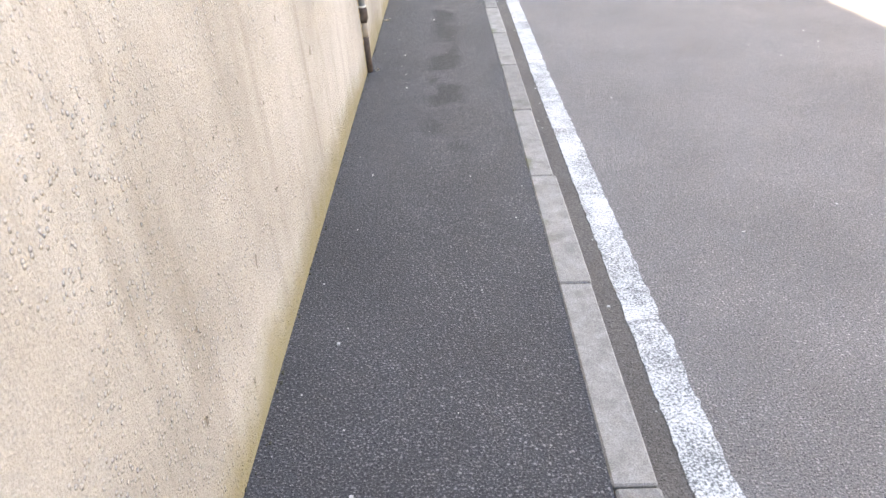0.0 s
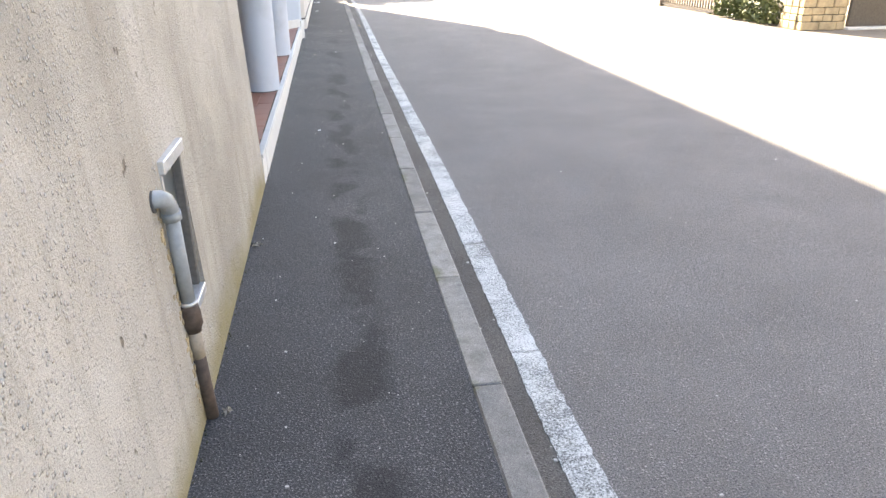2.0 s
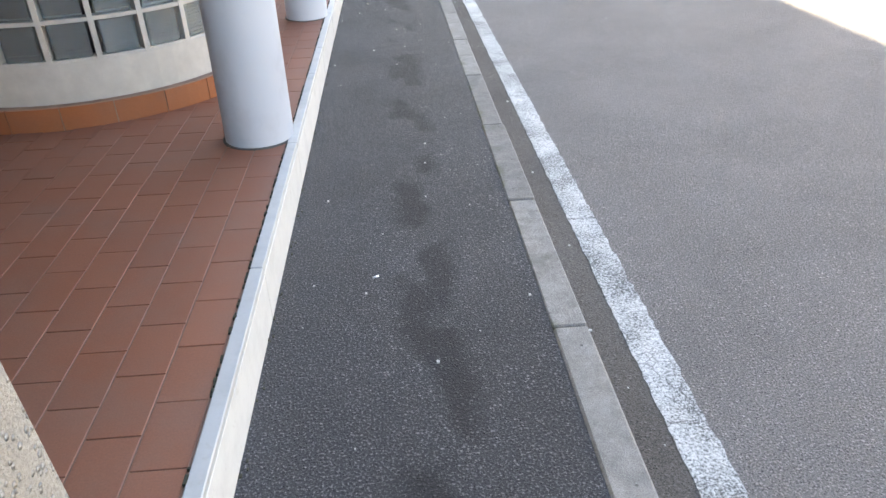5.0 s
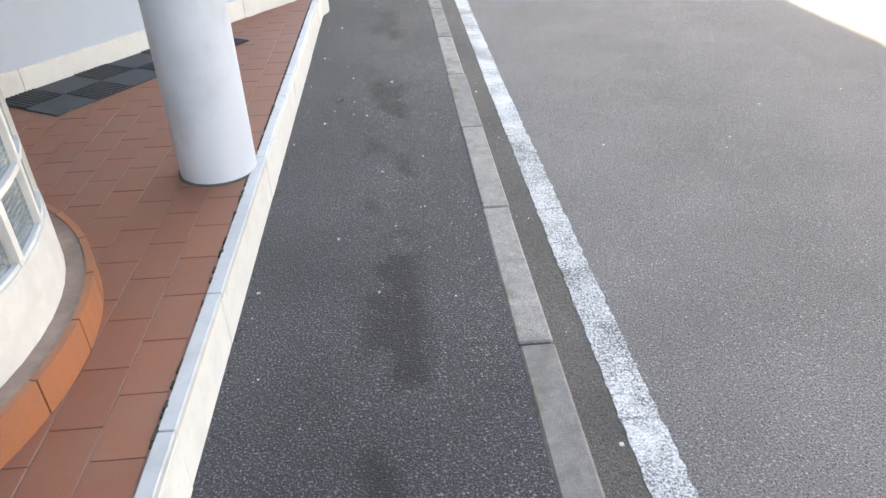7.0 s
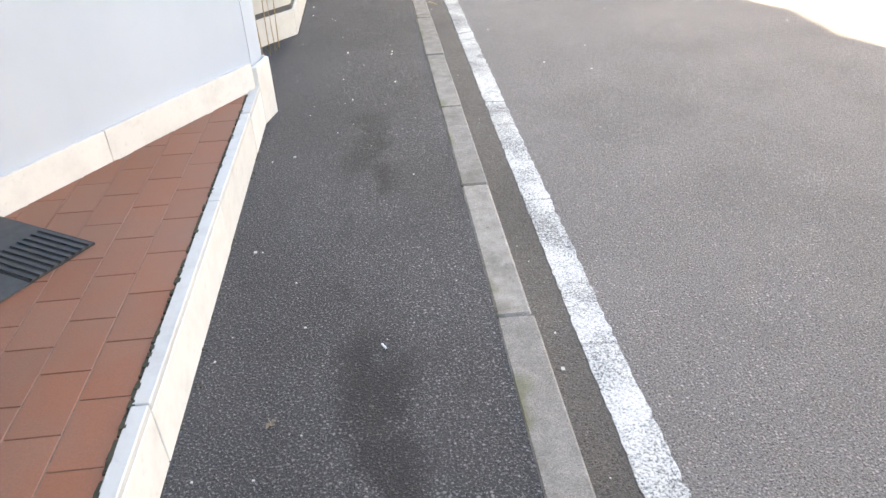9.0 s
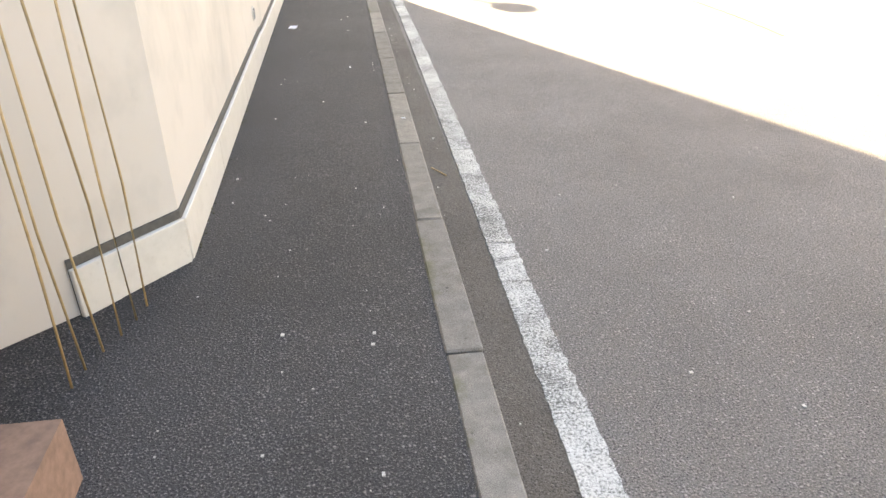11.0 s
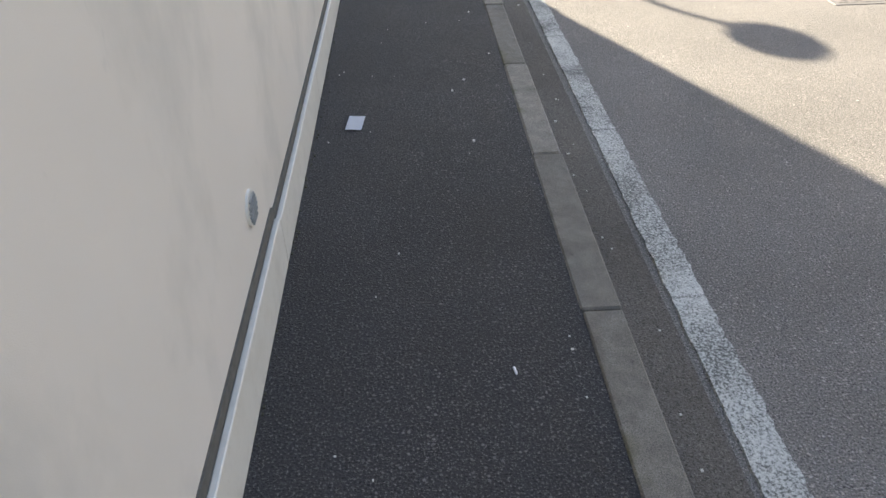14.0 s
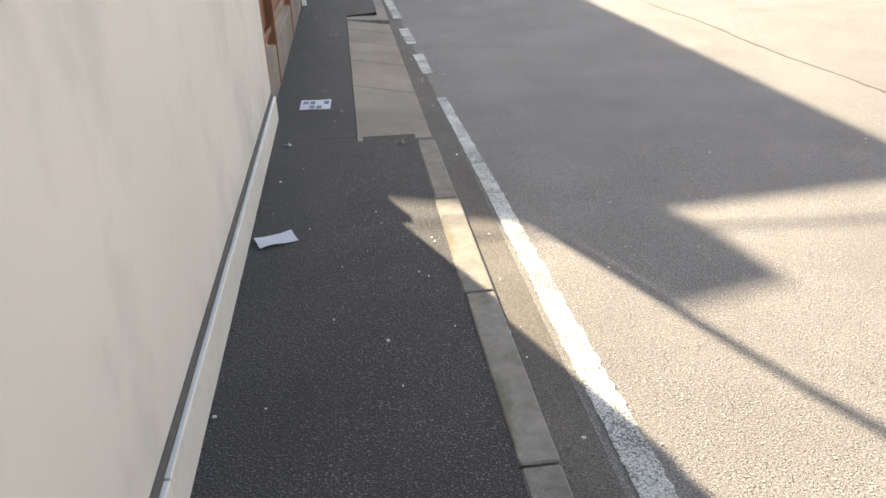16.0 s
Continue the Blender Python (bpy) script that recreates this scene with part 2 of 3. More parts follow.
def marble(name, a, c, vein, rough=0.5):
    m, n, l, b = material(name, rough)
    v = coords(n, l)
    w = noise_tex(n, l, v, 7.0, 8.0, 0.7)
    col = ramp(n, l, w, (0.3, a), (0.55, c), (0.62, c), (0.75, vein))
    oi = n.new("ShaderNodeObjectInfo")
    col = mix(n, l, 1.0, col, ramp(n, l, oi.outputs["Random"], (0.0, 0.88), (1.0, 1.0)), "MULTIPLY")
    d = noise_tex(n, l, v, 26, 5.0, 0.7)
    col = mix(n, l, ramp(n, l, d, (0.6, 0.0), (0.8, 0.5)), col, (0.34, 0.31, 0.25))
    l.new(col, b.inputs["Base Color"])
    bump(n, l, b, d, 0.15, 0.002)
    return m


M_COPING = marble("white marble coping", (0.60, 0.595, 0.565), (0.70, 0.695, 0.66), (0.5, 0.49, 0.46))
M_COPTOP = marble("grey marble coping top", (0.42, 0.425, 0.41), (0.52, 0.525, 0.505), (0.36, 0.37, 0.355))
M_PLINTH = marble("grey white marble", (0.56, 0.54, 0.49), (0.64, 0.62, 0.57), (0.5, 0.48, 0.44))


def tile_material(name, a, c, rough=0.45):
    m, n, l, b = material(name, rough)
    v = coords(n, l)
    oi = n.new("ShaderNodeObjectInfo")
    geo = n.new("ShaderNodeNewGeometry")
    r = math_node(n, l, "FRACT", math_node(n, l, "ADD", oi.outputs["Random"], geo.outputs["Random Per Island"]))
    col = mix(n, l, r, a, c)
    d = noise_tex(n, l, v, 3.0, 5.0, 0.65)
    col = mix(n, l, ramp(n, l, d, (0.42, 0.0), (0.75, 0.5)), col, (0.20, 0.13, 0.10))
    f = noise_tex(n, l, v, 190, 3.0, 0.6)
    col = mix(n, l, 0.25, col, ramp(n, l, f, (0.3, 0.3), (0.7, 0.7)), "OVERLAY")
    l.new(col, b.inputs["Base Color"])
    bump(n, l, b, f, 0.15, 0.002)
    return m


M_TILE = tile_material("red clay tile", (0.25, 0.095, 0.052), (0.28, 0.11, 0.062), 0.55)
M_SKIRT = tile_material("orange skirting tile", (0.34, 0.125, 0.052), (0.38, 0.145, 0.065), 0.4)


def plain(name, colour, rough=0.6, metal=0.0, scale=30.0, wear=(0.7, 1.1), grime=0.0):
    m, n, l, b = material(name, rough, metal)
    v = coords(n, l)
    t = noise_tex(n, l, v, scale, 5.0, 0.65)
    col = mix(n, l, 1.0, colour, ramp(n, l, t, (0.3, wear[0]), (0.7, wear[1])), "MULTIPLY")
    l.new(col, b.inputs["Base Color"])
    bump(n, l, b, t, 0.12, 0.002)
    return m


M_GROUT = plain("grey grout", (0.27, 0.17, 0.125), 0.9)
M_LEDGE = plain("dusty ledge mortar", (0.30, 0.21, 0.16), 0.9, 0, 8, (0.6, 1.15))
M_JOINT = plain("dark joint mortar", (0.10, 0.095, 0.085), 0.95)
M_FRAME = plain("aluminium", (0.62, 0.62, 0.62), 0.45, 0.7, 60, (0.8, 1.05))
M_PIPE = plain("grey plastic pipe", (0.27, 0.285, 0.29), 0.5, 0, 18)
M_RUST = plain("rusty iron pipe", (0.085, 0.06, 0.045), 0.8, 0.2, 25, (0.5, 1.4))
M_OLDPIPE = plain("stained pale pipe", (0.30, 0.25, 0.19), 0.8, 0, 22, (0.6, 1.2))
M_RUBBER = plain("grey rubber mat", (0.06, 0.066, 0.072), 0.7, 0, 20)
M_RUBBER2 = plain("dark rubber mat", (0.028, 0.03, 0.033), 0.7, 0, 20)
M_WHITE = plain("white mortar", (0.60, 0.59, 0.55), 0.8, 0, 9, (0.85, 1.05))
M_BROWN = plain("brown painted metal", (0.20, 0.075, 0.035), 0.55, 0.0, 12)
M_PAPER = plain("white paper", (0.82, 0.83, 0.87), 0.8, 0, 14, (0.92, 1.0))
M_INK = plain("grey print", (0.2, 0.21, 0.24), 0.8)
M_LEAFDRY = plain("dry leaf", (0.45, 0.40, 0.32), 0.8)
M_CANE = plain("bamboo cane", (0.45, 0.32, 0.16), 0.6)
M_IRON = plain("cast iron", (0.16, 0.15, 0.14), 0.6, 0.4, 40)
M_STONE = plain("ochre stone", (0.46, 0.36, 0.22), 0.9, 0, 6, (0.7, 1.2))
# near-black that paints shade inside the window, the bay and the pipe hole
M_DARK = plain("painted interior shade", (0.05, 0.052, 0.055), 0.8)
M_GATE = plain("dark gate paint", (0.10, 0.085, 0.07), 0.6)
M_ROOF = plain("clay roof", (0.30, 0.14, 0.08), 0.85)
M_BIT = plain("pale grit", (0.5, 0.49, 0.46), 0.9)
M_LEAF = plain("shrub leaf", (0.09, 0.11, 0.04), 0.6, 0, 10)
M_MOSS = plain("dark moss", (0.05, 0.048, 0.03), 0.95, 0, 60)
M_CABLE = plain("black cable", (0.03, 0.03, 0.03), 0.6)
M_LAMP = plain("lamp globe", (0.7, 0.7, 0.68), 0.3)


def glass_material(name, tint, rough, ribs):
    m, n, l, b = material(name, rough)
    b.inputs["Base Color"].default_value = (*tint, 1)
    b.inputs["Transmission Weight"].default_value = 0.8
    b.inputs["IOR"].default_value = 1.45
    if ribs:
        w = n.new("ShaderNodeTexWave")
        w.bands_direction = "Z"
        w.inputs["Scale"].default_value = 17
        l.new(coords(n, l), w.inputs["Vector"])
        bump(n, l, b, w.outputs[1], 0.6, 0.004)
    return m


M_BLOCK = glass_material("ribbed block glass", (0.62, 0.70, 0.72), 0.12, True)
M_PANE = glass_material("dusty pane", (0.35, 0.38, 0.38), 0.3, False)


# ---- building helpers ----
def bm_box(x0, x1, y0, y1, z0, z1, bevel=0.0, bm=None):
    bm = bm or bmesh.new()
    r = bmesh.ops.create_cube(bm, size=1.0)
    for v in r["verts"]:
        v.co = ((x0 + x1) / 2 + v.co.x * (x1 - x0), (y0 + y1) / 2 + v.co.y * (y1 - y0), (z0 + z1) / 2 + v.co.z * (z1 - z0))
    if bevel:
        bmesh.ops.bevel(bm, geom=list({e for v in r["verts"] for e in v.link_edges}), offset=bevel, segments=1, affect="EDGES")
    return bm


def bm_prism(points, z0, z1, bm=None, bevel=0.0):
    """A plan polygon (counter-clockwise) raised from z0 to z1."""
    bm = bm or bmesh.new()
    lo = [bm.verts.new((x, y, z0)) for x, y in points]
    hi = [bm.verts.new((x, y, z1)) for x, y in points]
    k = len(points)
    bm.faces.new(hi)
    bm.faces.new(lo[::-1])
    for i in range(k):
        bm.faces.new((lo[i], lo[(i + 1) % k], hi[(i + 1) % k], hi[i]))
    if bevel:
        bmesh.ops.bevel(bm, geom=list(bm.edges), offset=bevel, segments=1, affect="EDGES")
    return bm


def bm_tube(points, radius, sides=14, bm=None, caps=True):
    bm = bm or bmesh.new()
    pts = [Vector(p) for p in points]
    rings = []
    for i, p in enumerate(pts):
        d = (pts[min(i + 1, len(pts) - 1)] - pts[max(i - 1, 0)]).normalized()
        q = d.to_track_quat("Z", "X")
        r = radius[i] if isinstance(radius, (list, tuple)) else radius
        rings.append([bm.verts.new(p + q @ Vector((r * math.cos(a), r * math.sin(a), 0))) for a in [2 * math.pi * k / sides for k in range(sides)]])
    for a, b in zip(rings, rings[1:]):
        for k in range(sides):
            f = bm.faces.new((a[k], a[(k + 1) % sides], b[(k + 1) % sides], b[k]))
            f.smooth = True
    if caps:
        bm.faces.new(rings[0][::-1])
        bm.faces.new(rings[-1])
    return bm


def to_mesh(name, bm, mat):
    bmesh.ops.recalc_face_normals(bm, faces=bm.faces)
    me = bpy.data.meshes.new(name)
    bm.to_mesh(me)
    bm.free()
    me.materials.append(mat)
    return me


def part(name, bm, mat, parent, label=""):
    ob = new(name, to_mesh(name, bm, mat) if isinstance(bm, bmesh.types.BMesh) else bm)
    ob.parent = parent
    return tagged(ob, label)


def thing(name, bm, mat, label, category, kind="", group=""):
    ob = new(name, to_mesh(name, bm, mat) if bm else None)
    return tagged(ob, label, category, group, kind)


ROAD_Z = -0.06

# ---- ground, road, pavement ----
g = bmesh.new()
bmesh.ops.create_grid(g, x_segments=1, y_segments=1, size=900)
for v in g.verts:
    v.co.z = -0.30
thing("ground", g, M_GUTTER, "bare earth ground reaching the horizon", "ground", "structure")
thing("road", bm_box(0.0, 9.0, -30, 90, -0.28, ROAD_Z), M_ROAD, "worn grey asphalt road, half sunlit", "road", "structure")
thing("verge", bm_box(9.0, 40, -30, 90, -0.28, ROAD_Z - 0.006), M_APRON, "pale concrete yard beside the road", "ground", "structure")
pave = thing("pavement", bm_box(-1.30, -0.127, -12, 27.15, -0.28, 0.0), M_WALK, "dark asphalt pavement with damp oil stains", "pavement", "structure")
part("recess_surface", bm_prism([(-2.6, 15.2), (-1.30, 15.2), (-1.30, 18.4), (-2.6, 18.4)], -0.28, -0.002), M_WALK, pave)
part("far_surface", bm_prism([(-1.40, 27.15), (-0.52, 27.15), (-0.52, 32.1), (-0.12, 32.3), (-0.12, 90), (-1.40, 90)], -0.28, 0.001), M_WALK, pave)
gut = thing("gutter", bm_box(0.004, 0.168, -30, 90, -0.2, ROAD_Z + 0.005), M_GUTTER, "brownish dusty asphalt gutter strip along the kerb", "gutter", "structure")


def line_left(y):
    return float(np.interp(y, [-8, 0, 4, 7, 10, 14, 19, 22, 24, 26.4, 28.3, 31, 34, 40], [0.11, 0.10, 0.10, 0.13, 0.135, 0.14, 0.18, 0.20, 0.20, 0.185, 0.155, 0.10, 0.055, 0.05]))


def line_width(y):
    return float(np.interp(y, [-8, 8, 14, 20, 24, 26.4, 28.3, 30, 40], [0.135, 0.132, 0.124, 0.12, 0.112, 0.092, 0.08, 0.115, 0.12]))


def paint_strip(y0, y1, name, parent=None):
    bm = bmesh.new()
    rows = []
    k = max(2, int((y1 - y0) / 0.03))
    for i in range(k + 1):
        y = y0 + (y1 - y0) * i / k
        a = line_left(y) + random.uniform(-0.004, 0.004)
        w = line_width(y) + random.uniform(-0.005, 0.005)
        rows.append([bm.verts.new((a + dx, y, z)) for dx, z in ((0, ROAD_Z - 0.01), (0.003, ROAD_Z + 0.008), (w, ROAD_Z + 0.008), (w + 0.004, ROAD_Z - 0.01))])
    for a, b in zip(rows, rows[1:]):
        for j in range(3):
            bm.faces.new((a[j], a[j + 1], b[j + 1], b[j]))
    bm.faces.new(rows[0][::-1])
    bm.faces.new(rows[-1])
    if parent:
        return part(name, bm, M_PAINT, parent)
    return thing(name, bm, M_PAINT, "worn white edge line painted on the asphalt", "road marking", "structure")


edge_line = paint_strip(-10, 28.2, "edge_line")
for a, b in ((29.04, 29.88), (30.42, 31.33), (32.05, 48)):
    paint_strip(a, b, "dash", edge_line)


# ---- concrete wall with cellar window ----
XW = -1.13
wb = bmesh.new()
for y0, y1, z0, z1 in ((-12, 4.03, -0.25, 3.0), (4.352, 6.80, -0.25, 3.0), (4.03, 4.352, -0.25, 0.335), (4.03, 4.352, 0.955, 3.0)):
    bm_box(XW - 0.35, XW, y0, y1, z0, z1, 0, wb)
for v in wb.verts:
    v.co.x -= 0.045 * v.co.z
wall_1 = thing("wall_1", wb, M_CONC, "weathered beige concrete wall with mossy foot", "wall", "structure")
part("end_return", bm_box(-4.2, XW - 0.352, 6.55, 6.795, -0.25, 3.0), M_CONC, wall_1)
XWIN = XW - 0.03
win = thing("window_1", None, None, "small cellar window with aluminium frame and dusty pane", "window", "structure")
WY0, WY1, WZ0, WZ1 = 4.03, 4.352, 0.335, 0.955
part("window_frame", bm_box(XWIN - 0.03, XWIN + 0.010, WY0 - 0.002, WY1 + 0.002, WZ1 - 0.045, WZ1 + 0.002, 0.003), M_FRAME, win)
part("window_frame", bm_box(XWIN - 0.03, XWIN + 0.016, WY0 + 0.02, WY1 + 0.002, WZ0 - 0.002, WZ0 + 0.037, 0.003), M_FRAME, win)
part("window_frame", bm_box(XWIN - 0.05, XWIN - 0.004, WY1 - 0.026, WY1 - 0.002, WZ0 + 0.037, WZ1 - 0.045, 0.003), M_IRON, win)
part("window_frame", bm_box(XWIN - 0.05, XWIN - 0.004, WY0 + 0.002, WY0 + 0.02, WZ0 + 0.037, WZ1 - 0.045, 0.003), M_FRAME, win)
part("pane", bm_box(XWIN - 0.045, XWIN - 0.038, WY0 + 0.02, WY1 - 0.026, WZ0 + 0.037, WZ1 - 0.045), M_PANE, win)
# added board, its dark colour standing for the unlit cellar
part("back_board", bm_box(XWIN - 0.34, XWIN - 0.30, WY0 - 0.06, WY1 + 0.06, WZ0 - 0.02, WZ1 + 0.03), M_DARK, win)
pipe = thing("drain_pipe", None, None, "grey plastic drain pipe turning into rusty iron foot", "pipe")
bend = [(XW - 0.10, 3.885, 0.865), (XW - 0.045, 3.888, 0.874), (XW - 0.022, 3.902, 0.872), (XW - 0.010, 3.925, 0.856), (XW - 0.006, 3.942, 0.828), (XW - 0.005, 3.948, 0.795)]
part("elbow", bm_tube(bend, 0.029, 18), M_PIPE, pipe)
# solid tube, coloured dark for the shade in the pipe's hole
part("wall_sleeve", bm_tube([(XW - 0.10, 3.885, 0.866), (XW - 0.034, 3.887, 0.868)], 0.036, 16), M_DARK, pipe, "dark tube painted as the shade of a hole round the pipe")
part("collar", bm_tube([(XW - 0.005, 3.946, 0.815), (XW - 0.004, 3.949, 0.785)], 0.032, 16), M_PIPE, pipe)
part("tube", bm_tube([(XW - 0.005, 3.948, 0.80), (XW + 0.002, 3.956, 0.46)], 0.0245, 16), M_PIPE, pipe)
part("lip", bm_tube([(XW + 0.002, 3.955, 0.486), (XW + 0.002, 3.956, 0.472)], 0.029, 16), M_FRAME, pipe, "pale plastic lip")
part("collar", bm_tube([(XW + 0.002, 3.956, 0.474), (XW + 0.003, 3.957, 0.44), (XW + 0.003, 3.958, 0.395), (XW + 0.004, 3.958, 0.365)], [0.029, 0.034, 0.037, 0.027], 16), M_RUST, pipe, "rusty joint collar")
part("sleeve", bm_tube([(XW + 0.004, 3.958, 0.37), (XW + 0.006, 3.961, 0.255)], 0.0235, 14), M_OLDPIPE, pipe, "pale stained pipe sleeve")
part("foot", bm_tube([(XW + 0.006, 3.961, 0.26), (XW + 0.012, 3.964, 0.12), (XW + 0.02, 3.967, -0.03)], 0.0245, 14), M_RUST, pipe, "rusty iron lower pipe")
crumb = bmesh.new()
for _ in range(60):
    y, z = random.gauss(3.925, 0.016), random.uniform(0.1, 0.86)
    r = random.uniform(0.003, 0.009)
    x = XW - 0.045 * z
    bm_box(x - r, x + r * 0.6, y - r, y + r, z - r, z + r * 1.4, 0, crumb)
thing("broken_mortar", crumb, M_STONE, "rough crumbs of broken mortar along the pipe", "mortar", "stuff")

# ---- terrace ----
TZ = 0.215
terrace = thing("terrace_floor", bm_box(-4.6, -1.1735, 6.797, 16.6, -0.25, TZ - 0.0035), M_GROUT, "raised terrace floor of red clay tiles", "floor", "structure")
A0, A1 = Vector((-1.15, 15.95)), Vector((-3.90, 11.66))
wdir = (A1 - A0).normalized()
wnorm = Vector((-wdir.y, wdir.x))
if wnorm.x < 0:
    wnorm = -wnorm


# ---- columns ----
def column(x, y):
    prof = [(0.0, 0.172), (0.02, 0.170), (0.9, 0.168), (2.8, 0.168)]
    c = thing("column", bm_tube([(x, y, TZ - 0.02 + z) for z, _ in prof], [r for _, r in prof], 40), M_COLUMN, "round bluish white painted column on the terrace", "column", "", "terrace columns")
    part("base_ring", bm_tube([(x, y, TZ - 0.01), (x, y, TZ + 0.006)], 0.182, 40), M_JOINT, c, "dirty mortar ring")
    return c


column(-1.325, 9.46)
column(-1.325, 12.15)

# ---- round bay of glass blocks ----
BC, BR = Vector((-2.58, 10.80)), 1.025
bay = thing("glass_block_bay", None, None, "round white bay of ribbed glass blocks with orange tiled skirting", "bay window", "structure")


def ring(r0, r1, z0, z1, a0, a1, k=48):
    bm = bmesh.new()
    rows = []
    for i in range(k + 1):
        a = a0 + (a1 - a0) * i / k
        c, s = math.cos(a), math.sin(a)
        rows.append([bm.verts.new((BC.x + r * c, BC.y + r * s, z)) for r, z in ((r0, z0), (r1, z0), (r1, z1), (r0, z1))])
    for p, q in zip(rows, rows[1:]):
        for j in range(4):
            bm.faces.new((p[j], p[(j + 1) % 4], q[(j + 1) % 4], q[j]))
    bm.faces.new(rows[0][::-1])
    bm.faces.new(rows[-1])
    return bm


part("curb", ring(0.90, BR, TZ - 0.02, 0.54, -2.6, 2.0), M_WHITE, bay, "grubby white plaster curb")
part("lintel", ring(0.86, BR, 2.56, 3.0, -2.6, 2.0), M_WHITE, bay)
# added cylinder; the unlit room behind the blocks is painted into its colour
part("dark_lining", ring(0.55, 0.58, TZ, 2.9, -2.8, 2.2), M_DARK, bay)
NB = 26
step = 2 * math.pi / NB
for i in range(22):
    a = -2.6 + i * step
    m = ring(BR + 0.062, BR + 0.086, TZ - 0.012, 0.335, a + 0.003, a + step - 0.003, 4)
    part("skirting_tile", m, M_SKIRT, bay)
part("skirting_bed", ring(0.97, BR + 0.079, TZ - 0.012, 0.329, -2.6, 2.0), M_LEDGE, bay, "dusty mortar ledge on the skirting")
blk = bmesh.new()
bm_box(-0.045, 0.0, -0.09, 0.09, 0.0, 0.182, 0.006, blk)
blk = to_mesh("glass_block", blk, M_BLOCK)
for i in range(22):
    a = -2.6 + (i + 0.5) * step
    for j in range(10):
        o = part("glass_block", blk, None, bay)
        o.matrix_basis = pose(BC.x + (BR - 0.022) * math.cos(a), BC.y + (BR - 0.022) * math.sin(a), 0.552 + j * 0.201, 0, 0, math.degrees(a))
for i in range(23):
    a = -2.6 + i * step
    part("mullion", ring(BR - 0.085, BR - 0.004, 0.54, 2.56, a - 0.0135, a + 0.0135, 2), M_WHITE, bay)
for j in range(11):
    part("rail", ring(BR - 0.085, BR - 0.007, 0.5325 + j * 0.201, 0.5525 + j * 0.201, -2.6, 2.0), M_WHITE, bay)

# ---- angled pale blue wall ----
def strip_wall(a, b, depth, z0, z1, n, bevel=0.0):
    """Upright slab with its front foot from a to b, its depth behind the front (n points to the front)."""
    p = [a, b, b - n * depth, a - n * depth]
    area = sum(p[i].x * p[(i + 1) % 4].y - p[(i + 1) % 4].x * p[i].y for i in range(4))
    return bm_prism([(q.x, q.y) for q in (p if area > 0 else p[::-1])], z0, z1, None, bevel)


front = Vector((-wdir.y, wdir.x)) if Vector((-wdir.y, wdir.x)).dot(Vector((1, -0.6))) > 0 else Vector((wdir.y, -wdir.x))
wall_2 = thing("wall_2", strip_wall(A0, A1, 0.28, -0.2, 3.0, front), M_BLUE, "pale blue plastered wall set at an angle", "wall", "structure")
ret = Vector((-0.55, 0.835))
part("return_wall", bm_prism([(-1.152, 15.985), (-1.12, 16.17), (-1.40, 16.42), (-3.6, 16.6), (-3.6, 16.3), (-1.45, 16.0)], -0.2, 3.0), M_BLUE, wall_2)
# marble skirting pieces along its foot
total = (A1 - A0).length
pos = 0.02
while pos < total:
    seg = min(0.98, total - pos)
    p0, p1 = A0 + wdir * pos + front * 0.022, A0 + wdir * (pos + seg - 0.003) + front * 0.022
    part("skirting_slab", strip_wall(p0, p1, 0.0225, TZ - 0.01, TZ + 0.145, front, 0.002), M_COPING, wall_2)
    pos += seg
part("corner_slab", bm_prism([(-1.16, 15.955), (-1.125, 15.955), (-1.078, 16.135), (-1.098, 16.165), (-1.125, 16.06)], -0.03, 0.325, None, 0.003), M_COPING, wall_2)
part("corner_slab", bm_prism([(-1.078, 16.138), (-1.088, 16.168), (-1.34, 16.40), (-1.35, 16.37)], -0.03, 0.32, None, 0.003), M_COPING, wall_2)

# ---- floor mat ----
mat = thing("door_mat", None, None, "grey rubber mat of ribbed and flat squares", "mat")
MO = Vector((-1.53, 14.37))
mu = Vector((-0.52, -0.854))
mv = Vector((-0.854, 0.52))
for i in range(6):
    for j in range(2):
        o = MO + mu * (0.27 * i) + mv * (0.27 * j)
        q = [o, o + mv * 0.268, o + mv * 0.268 + mu * 0.268, o + mu * 0.268]
        part("mat_square", bm_prism([(p.x, p.y) for p in q], TZ, TZ + 0.008), M_RUBBER if (i + j) % 2 else M_RUBBER2, mat)
        if (i + j) % 2 == 0:
            for k in range(9):
                s = o + mu * (0.012 + 0.029 * k)
                q = [s, s + mv * 0.266, s + mv * 0.266 + mu * 0.014, s + mu * 0.014]
                part("rib", bm_prism([(p.x, p.y) for p in q], TZ + 0.008, TZ + 0.014), M_RUBBER, mat)
tg = MO + mu * 0.36 + mv * 0.06
q = [tg, tg + mv * 0.03, tg + mv * 0.03 + mu * 0.07, tg + mu * 0.07]
thing("paper_tag", bm_prism([(p.x, p.y) for p in q], TZ + 0.009, TZ + 0.011), M_PAPER, "small pale label lying on the rubber mat", "label")

# ---- recess and canes ----
for i in range(6):
    x, y = -1.33 + 0.028 * i + random.uniform(-0.01, 0.01), 17.0 + 0.09 * i
    thing("cane", bm_tube([(x, y, -0.01), (x + random.uniform(-0.02, 0.02), y, 0.5), (x + random.uniform(-0.04, 0.02), y + 0.01, 1.05 + 0.06 * i)], 0.0045, 6), M_CANE, "thin yellowish cane leaning in the wall recess", "cane", "", "canes in the recess")

